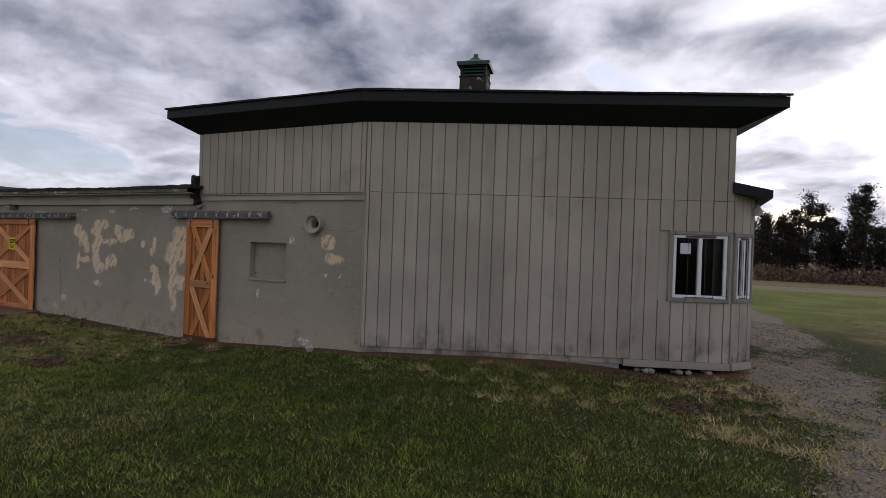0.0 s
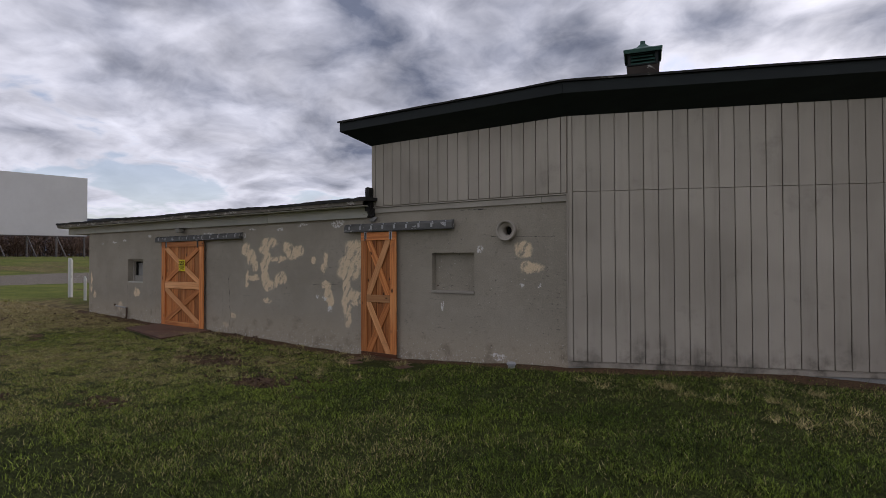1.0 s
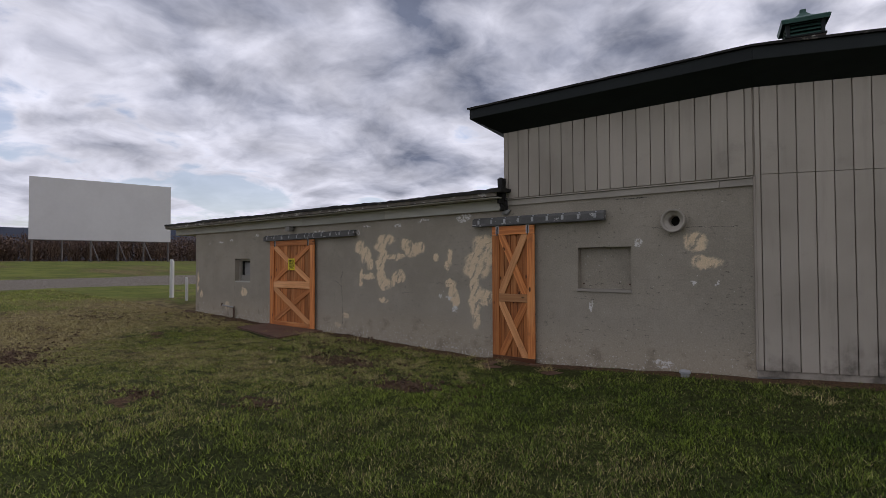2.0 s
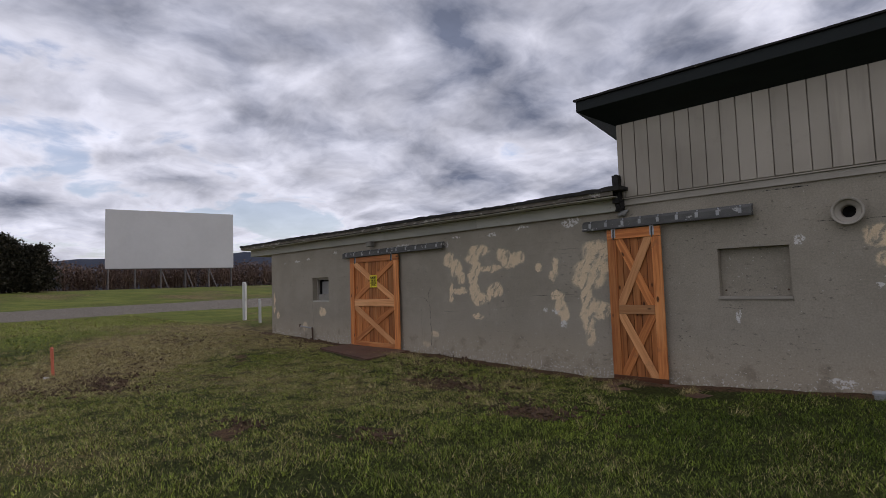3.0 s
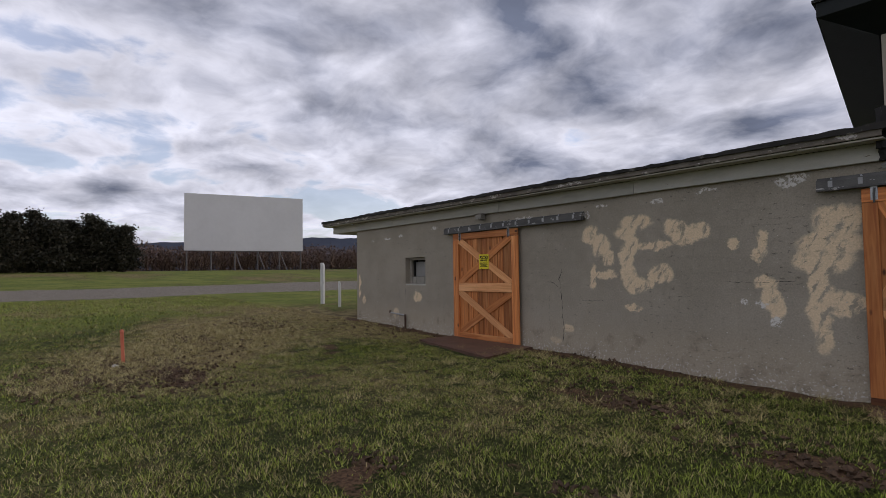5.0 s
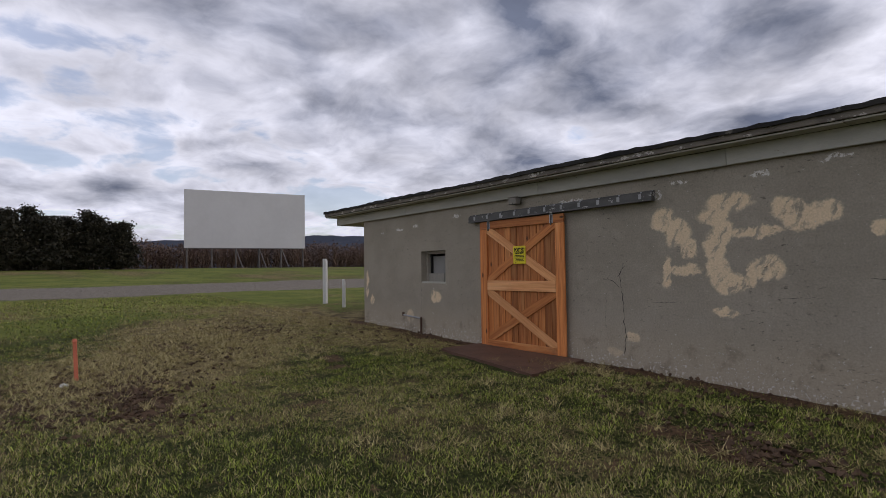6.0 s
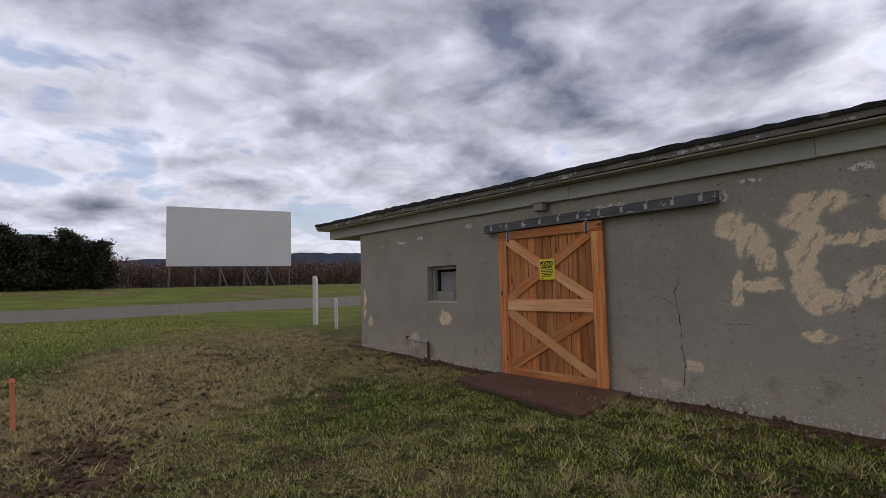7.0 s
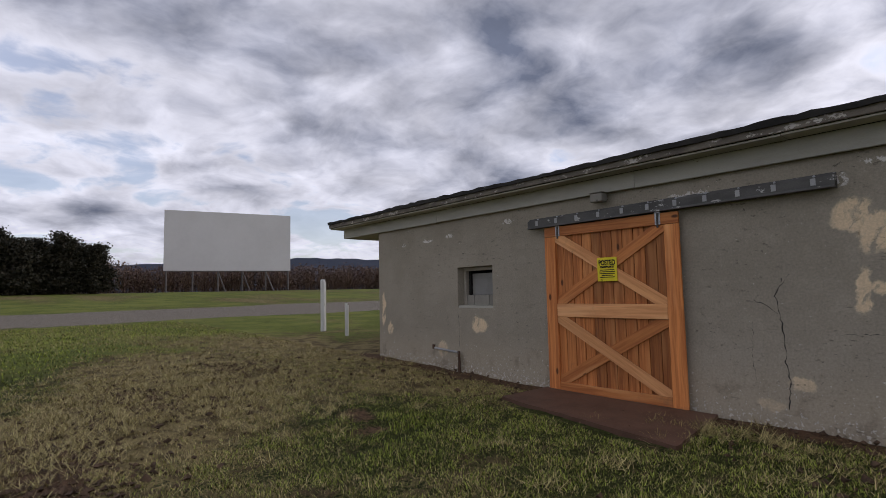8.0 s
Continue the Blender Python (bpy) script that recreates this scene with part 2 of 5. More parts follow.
def siding_paint():
    m, add, put, shade = begin("siding_paint")
    at = add("ShaderNodeNewGeometry").outputs["Position"]
    dice = add("ShaderNodeObjectInfo").outputs["Random"]
    sep = add("ShaderNodeSeparateXYZ", None, i0=at)
    grain = noisen(add, add("ShaderNodeVectorMath", {"operation": "MULTIPLY"}, i0=at, i1=(60.0, 60.0, 2.5)).outputs[0], 1.0, 4, 0.6)
    streaks = noisen(add, add("ShaderNodeVectorMath", {"operation": "MULTIPLY"}, i0=at, i1=(5.0, 5.0, 0.55)).outputs[0], 1.0, 5, 0.6)
    coarse = noisen(add, at, 0.7, 3)
    colour = mixc(add, ramp(add, coarse, 0.35, 0.65), rgb(0.345, 0.303, 0.246), rgb(0.412, 0.364, 0.298))
    colour = mixc(add, mathn(add, "MULTIPLY", ramp(add, streaks, 0.50, 0.74), 0.38), colour, rgb(0.24, 0.21, 0.170))
    level = mathn(add, "ADD", 0.93, mathn(add, "MULTIPLY", dice, 0.14))
    colour = mixc(add, 1.0, colour, add("ShaderNodeCombineColor", None, Red=level, Green=level, Blue=level), "MULTIPLY")
    # mildew that creeps up from the bottom edge in tongues
    wet = ramp(add, mathn(add, "SUBTRACT", sep.outputs[2], mathn(add, "MULTIPLY", streaks, 1.5)), 0.05, -0.62)
    blot = ramp(add, noisen(add, at, 2.6, 5, 0.6), 0.42, 0.66)
    smudge = ramp(add, noisen(add, at, 1.5, 6, 0.68), 0.56, 0.76)
    colour = mixc(add, mathn(add, "MULTIPLY", smudge, 0.5), colour, rgb(0.225, 0.200, 0.165))
    colour = mixc(add, mathn(add, "MULTIPLY", mathn(add, "MULTIPLY", wet, blot), 0.8), colour, rgb(0.075, 0.066, 0.052))
    put(colour, shade.inputs["Base Color"])
    shade.inputs["Roughness"].default_value = 0.78
    shade.inputs["Specular IOR Level"].default_value = 0.25
    put(add("ShaderNodeBump", None, Strength=0.3, Distance=0.006, Height=mathn(add, "ADD", grain, coarse)).outputs[0], shade.inputs["Normal"])
    return m


def cedar(name, c1, c2, c3):
    """Freshly oiled boards: long grain along each piece's own z, knots, a tint of each board, grey scuffs low down."""
    m, add, put, shade = begin(name)
    at = add("ShaderNodeTexCoord").outputs["Object"]
    dice = add("ShaderNodeObjectInfo").outputs["Random"]
    shift = add("ShaderNodeCombineXYZ", None, X=mathn(add, "MULTIPLY", dice, 13.0), Y=mathn(add, "MULTIPLY", dice, 29.0), Z=mathn(add, "MULTIPLY", dice, 17.0))
    moved = add("ShaderNodeVectorMath", {"operation": "ADD"}, i0=at, i1=shift).outputs[0]
    long = add("ShaderNodeVectorMath", {"operation": "MULTIPLY"}, i0=moved, i1=(26.0, 26.0, 1.3)).outputs[0]
    grain, bands = noisen(add, long, 1.0, 5, 0.6, 0.6), noisen(add, add("ShaderNodeVectorMath", {"operation": "MULTIPLY"}, i0=moved, i1=(7.0, 7.0, 0.7)).outputs[0], 1.0, 3)
    colour = mixc(add, ramp(add, grain, 0.32, 0.68), rgb(*c1), rgb(*c2))
    colour = mixc(add, ramp(add, bands, 0.5, 0.75), colour, rgb(*c3))
    knots = add("ShaderNodeTexVoronoi", {"feature": "F1"}, Vector=add("ShaderNodeVectorMath", {"operation": "MULTIPLY"}, i0=moved, i1=(5.0, 5.0, 2.2)).outputs[0], Scale=1.0).outputs[0]
    colour = mixc(add, ramp(add, knots, 0.13, 0.06), colour, rgb(0.10, 0.035, 0.012))
    level = mathn(add, "ADD", 0.66, mathn(add, "MULTIPLY", dice, 0.62))
    colour = mixc(add, 1.0, colour, add("ShaderNodeCombineColor", None, Red=level, Green=level, Blue=level), "MULTIPLY")
    scuff = ramp(add, noisen(add, moved, 3.0, 5, 0.65), 0.58, 0.76)
    colour = mixc(add, mathn(add, "MULTIPLY", scuff, 0.45), colour, rgb(0.16, 0.085, 0.05))
    put(colour, shade.inputs["Base Color"])
    shade.inputs["Roughness"].default_value = 0.62
    shade.inputs["Specular IOR Level"].default_value = 0.3
    put(add("ShaderNodeBump", None, Strength=0.3, Distance=0.004, Height=grain).outputs[0], shade.inputs["Normal"])
    return m


def ground_material():
    """Turf, dry grass, bare earth and gravel; which one lies where comes from the sheet's own attributes."""
    m, add, put, shade = begin("ground_cover")
    at = add("ShaderNodeNewGeometry").outputs["Position"]
    n1, n2, n3, n4 = noisen(add, at, 0.45, 4), noisen(add, at, 3.2, 5, 0.6), noisen(add, at, 28.0, 4, 0.65), noisen(add, at, 120.0, 3)
    mask = {k: add("ShaderNodeAttribute", {"attribute_name": k}).outputs["Fac"] for k in ("dry", "dirt", "gravel", "field")}
    green = mixc(add, ramp(add, n2, 0.3, 0.7), rgb(0.020, 0.029, 0.004), rgb(0.070, 0.092, 0.012))
    green = mixc(add, ramp(add, n3, 0.35, 0.7), green, rgb(0.20, 0.225, 0.050))
    green = mixc(add, mathn(add, "MULTIPLY", ramp(add, n1, 0.42, 0.62), 0.65), green, rgb(0.185, 0.195, 0.045))
    # under the mown lawn the shade between blades is put into the ground colour
    gap_shade = mixc(add, ramp(add, n3, 0.3, 0.7), rgb(0.012, 0.016, 0.004), rgb(0.062, 0.070, 0.018))
    green = mixc(add, mask["field"], gap_shade, green)
    straw = mixc(add, ramp(add, n3, 0.3, 0.7), rgb(0.10, 0.078, 0.032), rgb(0.33, 0.26, 0.115))
    straw = mixc(add, mathn(add, "MULTIPLY", ramp(add, mathn(add, "ADD", mathn(add, "MULTIPLY", n2, 0.6), mathn(add, "MULTIPLY", n3, 0.4)), 0.49, 0.56), 0.8), straw, rgb(0.055, 0.036, 0.020))
    earth = mixc(add, ramp(add, n3, 0.3, 0.7), rgb(0.050, 0.030, 0.018), rgb(0.15, 0.088, 0.050))
    pebble = add("ShaderNodeTexVoronoi", {"feature": "F1"}, Vector=at, Scale=58.0)
    stone = mixc(add, add("ShaderNodeSeparateColor", None, i0=pebble.outputs[1]).outputs[0], rgb(0.058, 0.048, 0.038), rgb(0.33, 0.285, 0.225))
    stone = mixc(add, mathn(add, "MULTIPLY", ramp(add, n4, 0.4, 0.6), 0.4), stone, rgb(0.16, 0.14, 0.12))
    stone = mixc(add, mathn(add, "MULTIPLY", mathn(add, "MULTIPLY", ramp(add, n2, 0.42, 0.62), 0.75), ramp(add, add("ShaderNodeSeparateXYZ", None, i0=at).outputs[0], -26.0, -16.0)), stone, rgb(0.225, 0.175, 0.105))

    def worn(k, spread=0.95):
        rough = mathn(add, "ADD", mathn(add, "MULTIPLY", n2, spread), mathn(add, "MULTIPLY", n3, spread))
        return ramp(add, mathn(add, "ADD", mask[k], mathn(add, "SUBTRACT", rough, spread)), 0.36, 0.60)
    colour = mixc(add, worn("dry"), green, straw)
    colour = mixc(add, worn("dirt"), colour, earth)
    colour = mixc(add, worn("gravel", 0.7), colour, stone)
    put(colour, shade.inputs["Base Color"])
    shade.inputs["Roughness"].default_value = 0.95
    shade.inputs["Specular IOR Level"].default_value = 0.1
    put(add("ShaderNodeBump", None, Strength=0.7, Distance=0.03, Height=mathn(add, "ADD", n3, mathn(add, "MULTIPLY", n4, 0.5))).outputs[0], shade.inputs["Normal"])
    return m


def blade_material(name, wet1, wet2, dry1, dry2, patchy=False):
    """Grass or leaves: one tint per blade, more straw where the 'dry' attribute is high."""
    m, add, put, shade = begin(name)
    dice = add("ShaderNodeNewGeometry").outputs["Random Per Island"]
    dry = add("ShaderNodeAttribute", {"attribute_name": "dry"}).outputs["Fac"]
    b = mixc(add, dice, rgb(*dry1), rgb(*dry2))
    dice = mathn(add, "POWER", dice, 1.9)
    a = mixc(add, dice, rgb(*wet1), rgb(*wet2))
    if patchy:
        # blades turn darker and greener from x -11.5 to -5, unevenly in patches
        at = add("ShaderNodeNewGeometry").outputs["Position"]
        deep_green = ramp(add, add("ShaderNodeSeparateXYZ", None, i0=at).outputs[0], -11.5, -5.0, 0.0, 0.80)
        deep_green = mathn(add, "MULTIPLY", deep_green, ramp(add, noisen(add, at, 0.8, 4, 0.6), 0.3, 0.7, 0.5, 1.3), clamp=True)
        a = mixc(add, deep_green, a, mixc(add, dice, rgb(0.006, 0.012, 0.001), rgb(0.140, 0.215, 0.020)))
    put(mixc(add, dry, a, b), shade.inputs["Base Color"])
    shade.inputs["Roughness"].default_value = 0.6
    shade.inputs["Specular IOR Level"].default_value = 0.2
    return m


def glass():
    m, add, put, shade = begin("window_glass")
    shade.inputs["Base Color"].default_value = rgb(0.30, 0.32, 0.32)
    shade.inputs["Roughness"].default_value = 0.03
    shade.inputs["IOR"].default_value = 1.16
    shade.inputs["Transmission Weight"].default_value = 1.0
    return m


STUCCO, SIDING = stucco(), siding_paint()
CEDAR = cedar("oiled_cedar", (0.40, 0.125, 0.036), (0.62, 0.235, 0.070), (0.68, 0.31, 0.115))
CEDAR_DARK = cedar("stained_cedar", (0.31, 0.098, 0.028), (0.56, 0.205, 0.060), (0.62, 0.27, 0.095))
CEDAR_PALE = cedar("pale_cedar", (0.50, 0.215, 0.082), (0.66, 0.325, 0.135), (0.70, 0.38, 0.18))
GROUND = ground_material()
GREY_TRIM = plain("grey_trim_paint", (0.30, 0.268, 0.222), (0.37, 0.333, 0.278), flakes=(0.5, 0.48, 0.44), flake_at=0.70, streak=(0.6, 2, 2))
EAVE_PAINT = plain("weathered_eave_paint", (0.36, 0.345, 0.295), (0.46, 0.44, 0.375), flakes=(0.14, 0.10, 0.07), flake_at=0.66, streak=(0.5, 2, 2))
FASCIA_LOW = plain("peeling_eave_edge", (0.10, 0.085, 0.07), (0.22, 0.19, 0.15), flakes=(0.5, 0.47, 0.42), flake_at=0.56, streak=(1.2, 2, 2))
GREEN_BLACK = plain("dark_green_paint", (0.004, 0.0065, 0.0058), (0.008, 0.013, 0.011), rough=0.6, flakes=(0.42, 0.40, 0.35), flake_at=0.735, streak=(0.5, 2, 2))
GREEN_METAL = plain("green_metal", (0.035, 0.085, 0.068), (0.06, 0.13, 0.105), rough=0.45, metal=0.2)
ROOFING = plain("black_roofing", (0.012, 0.011, 0.010), (0.035, 0.032, 0.028), rough=0.9, bump=0.8, flakes=(0.12, 0.11, 0.09), flake_at=0.62)
TAR = plain("black_tar", (0.008, 0.007, 0.006), (0.02, 0.017, 0.015), rough=0.6, bump=1.0)
TRACK_PAINT = plain("dark_grey_track_paint", (0.075, 0.073, 0.068), (0.135, 0.131, 0.122), flakes=(0.46, 0.45, 0.43), flake_at=0.60, streak=(1, 2, 2))
BARE_METAL = plain("galvanised_metal", (0.34, 0.35, 0.36), (0.52, 0.53, 0.55), rough=0.45, metal=0.7, bump=0.1)
WORN_METAL = plain("paint_worn_zinc", (0.30, 0.30, 0.30), (0.45, 0.45, 0.44), rough=0.7, metal=0.2, bump=0.2)
RUST = plain("rusty_iron", (0.07, 0.04, 0.025), (0.15, 0.09, 0.06), rough=0.85)
WHITE_VINYL = plain("white_vinyl", (0.70, 0.71, 0.73), (0.80, 0.80, 0.81), rough=0.4, bump=0.05, tint=0.03)
WHITE_PAINT = plain("weathered_white_paint", (0.50, 0.49, 0.46), (0.68, 0.67, 0.64), flakes=(0.25, 0.22, 0.18), flake_at=0.66, streak=(2, 2, 0.5))
SCREEN_PAINT = plain("screen_paint", (0.56, 0.545, 0.54), (0.61, 0.595, 0.59), scale=0.3, fine=2.0, bump=0.02, tint=0.02)
STEEL = plain("screen_steel", (0.10, 0.09, 0.09), (0.18, 0.16, 0.15), metal=0.3)
CASING = plain("weathered_casing", (0.19, 0.178, 0.15), (0.30, 0.28, 0.24), streak=(2, 2, 0.6), flakes=(0.07, 0.06, 0.05), flake_at=0.62)
CONCRETE = plain("grey_concrete", (0.22, 0.215, 0.20), (0.34, 0.33, 0.31), bump=0.6)
SLAB = plain("rust_red_slab", (0.085, 0.044, 0.028), (0.15, 0.080, 0.052), rough=0.7, bump=0.4, flakes=(0.15, 0.12, 0.10), flake_at=0.70)
# near-black colour that stands in for the shade in rooms and hollows
DARK = plain("interior_shade", (0.012, 0.011, 0.010), (0.02, 0.018, 0.016))
YELLOW = plain("yellow_sign_plastic", (0.72, 0.58, 0.02), (0.80, 0.66, 0.04), rough=0.45, bump=0.03, tint=0.02)
INK = plain("black_ink", (0.012, 0.012, 0.010), (0.02, 0.02, 0.018), bump=0.0)
ORANGE = plain("faded_orange_plastic", (0.62, 0.15, 0.085), (0.72, 0.21, 0.12), rough=0.6, bump=0.1)
BARK = plain("bark", (0.045, 0.035, 0.028), (0.09, 0.072, 0.06), bump=0.8)
PAPER = plain("white_paper", (0.62, 0.65, 0.68), (0.70, 0.72, 0.75), bump=0.0)
HILLSIDE = plain("far_wooded_hill", (0.060, 0.068, 0.090), (0.080, 0.088, 0.110), rough=1.0, scale=0.01, fine=0.06, bump=0.0, spec=0.0)
GLASS = glass()
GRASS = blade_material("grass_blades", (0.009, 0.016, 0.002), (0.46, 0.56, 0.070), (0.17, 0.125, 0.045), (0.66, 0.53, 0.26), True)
NEEDLES = blade_material("dark_needles", (0.011, 0.013, 0.007), (0.034, 0.032, 0.018), (0.055, 0.040, 0.024), (0.075, 0.053, 0.032))
TWIGS = blade_material("bare_twigs", (0.055, 0.031, 0.024), (0.165, 0.096, 0.070), (0.14, 0.088, 0.064), (0.24, 0.172, 0.122))

# ---- mesh tools ----


def part(name, bm, material, parent=None, label="", at=None):
    """Links a bmesh as one mesh object under a thing, or under a part."""
    mesh = bpy.data.meshes.new(name)
    bm.to_mesh(mesh)
    bm.free()
    mesh.materials.append(material)
    ob = new(name, mesh)
    if at is not None:
        ob.matrix_basis = at
    ob.parent = parent
    return tagged(ob, label) if label else ob


def piece(name, mesh, parent, at):
    """One more object on a shared mesh."""
    ob = new(name, mesh)
    ob.matrix_basis = at
    ob.parent = parent
    return ob


def mesh_of(name, bm, material):
    mesh = bpy.data.meshes.new(name)
    bm.to_mesh(mesh)
    bm.free()
    mesh.materials.append(material)
    return mesh


def empty(name, at=None, **tags):
    ob = new(name)
    ob.empty_display_size = 0.1
    if at is not None:
        ob.matrix_basis = at
    return tagged(ob, **tags)


def box(x0, x1, y0, y1, z0, z1, bevel=0.0, bm=None):
    bm = bm or bmesh.new()
    made = bmesh.ops.create_cube(bm, size=1.0, matrix=Matrix.Translation(((x0 + x1) / 2, (y0 + y1) / 2, (z0 + z1) / 2)) @ Matrix.Diagonal((x1 - x0, y1 - y0, z1 - z0, 1)))
    if bevel:
        edges = {e for v in made["verts"] for e in v.link_edges}
        bmesh.ops.bevel(bm, geom=list(edges), offset=bevel, segments=1, affect="EDGES")
    return bm


def prism(outline, y0, y1, bm=None):
    """An outline in x and z, drawn out from y0 to y1."""
    bm = bm or bmesh.new()
    a, b = [bm.verts.new((x, y0, z)) for x, z in outline], [bm.verts.new((x, y1, z)) for x, z in outline]
    bm.faces.new(a), bm.faces.new(b[::-1])
    for i in range(len(a)):
        bm.faces.new((a[i], b[i], b[i - 1], a[i - 1]))
    bmesh.ops.recalc_face_normals(bm, faces=bm.faces)
    return bm


def tube(path, radius, sides=8, bm=None):
    """A round bar along a path of points; radius may be a list."""
    bm = bm or bmesh.new()
    rings = []
    path = [Vector(p) for p in path]
    for i, p in enumerate(path):
        way = (path[min(i + 1, len(path) - 1)] - path[max(i - 1, 0)]).normalized()
        side = way.cross(Vector((0.31, 0.17, 0.93))).normalized()
        r = radius[i] if isinstance(radius, (list, tuple)) else radius
        rings.append([bm.verts.new(p + r * (math.cos(a) * side + math.sin(a) * way.cross(side))) for a in [2 * math.pi * k / sides for k in range(sides)]])
    for a, b in zip(rings, rings[1:]):
        for k in range(sides):
            bm.faces.new((a[k], a[k - 1], b[k - 1], b[k]))
    bm.faces.new(rings[0]), bm.faces.new(rings[-1][::-1])
    bmesh.ops.recalc_face_normals(bm, faces=bm.faces)
    return bm


def lathe(profile, sides=24, bm=None):
    """A profile of (radius, height) turned round z; open at both ends."""
    bm = bm or bmesh.new()
    rings = [[bm.verts.new((r * math.cos(2 * math.pi * k / sides), r * math.sin(2 * math.pi * k / sides), z)) for k in range(sides)] for r, z in profile]
    for a, b in zip(rings, rings[1:]):
        for k in range(sides):
            bm.faces.new((a[k - 1], a[k], b[k], b[k - 1]))
    bmesh.ops.recalc_face_normals(bm, faces=bm.faces)
    return bm


def pierced_wall(x0, x1, z0, z1, y0, y1, holes):
    """A wall with rectangular openings (x0, x1, z0, z1) that go right through."""
    bm = bmesh.new()
    xs = sorted({x0, x1, *(v for h in holes for v in h[:2])})
    zs = sorted({z0, z1, *(v for h in holes for v in h[2:])})
    solid = {(i, k): not any(h[0] <= (xs[i] + xs[i + 1]) / 2 <= h[1] and h[2] <= (zs[k] + zs[k + 1]) / 2 <= h[3] for h in holes) for i in range(len(xs) - 1) for k in range(len(zs) - 1)}
    vert = {}

    def v(i, k, y):
        if (i, k, y) not in vert:
            vert[i, k, y] = bm.verts.new((xs[i], y, zs[k]))
        return vert[i, k, y]
    for (i, k), full in solid.items():
        if not full:
            continue
        bm.faces.new((v(i, k, y0), v(i + 1, k, y0), v(i + 1, k + 1, y0), v(i, k + 1, y0)))
        bm.faces.new((v(i, k, y1), v(i, k + 1, y1), v(i + 1, k + 1, y1), v(i + 1, k, y1)))
        for (a, b), (p, q) in (((i - 1, k), ((i, k), (i, k + 1))), ((i + 1, k), ((i + 1, k + 1), (i + 1, k))), ((i, k - 1), ((i + 1, k), (i, k))), ((i, k + 1), ((i, k + 1), (i + 1, k + 1)))):
            if not solid.get((a, b), False):
                bm.faces.new((v(*p, y0), v(*q, y0), v(*q, y1), v(*p, y1)))
    bmesh.ops.recalc_face_normals(bm, faces=bm.faces)
    return bm


def smooth01(a, b, x):
    t = np.clip((x - a) / (b - a), 0.0, 1.0)
    return t * t * (3 - 2 * t)


# ---- ground ----
def ground_height(x, y):
    """The lawn lies nearly level, rises a little along the low wall and climbs gently past the lane."""
    wall = np.interp(x, [-20, -17.5, -15.5, -12.5, -9.5, -7.5, -5, -2.4, -0.9], [0.20, 0.12, 0.07, 0.05, -0.05, 0.0, 0.15, 0.18, 0.13])
    lawn = 0.0 + 0.02 * np.sin(x * 0.7) * np.cos(y * 0.6)
    near = lawn + (wall - lawn) * smooth01(4.5, 9.4, y)
    far = np.interp(-x, [22, 26, 33, 45, 85, 130, 700], [0.25, 0.31, 0.42, 0.72, 2.0, 2.4, 2.6])
    rise = np.interp(y, [20, 30, 50, 65, 130, 700], [0.0, -0.1, -0.5, -0.9, -2.8, -3.0])
    left = smooth01(-18.0, -27.0, x)
    near = near - 0.10 * np.exp(-(((x + 0.1) / 1.1) ** 2 + ((y - 11.65) / 0.45) ** 2))
    return (near + rise) * (1 - left) + np.maximum(far, rise) * left


def vnoise(x, y, scale, seed=0.0):
    """Cheap smooth noise from a few waves, about -1 to 1."""
    s = 0
    for k in range(5):
        a = 1.7 * k + seed
        s = s + np.sin((x * math.cos(a) + y * math.sin(a)) * scale * (0.7 + 0.33 * k) + 5.1 * k + seed * 3)
    return s / 3.2


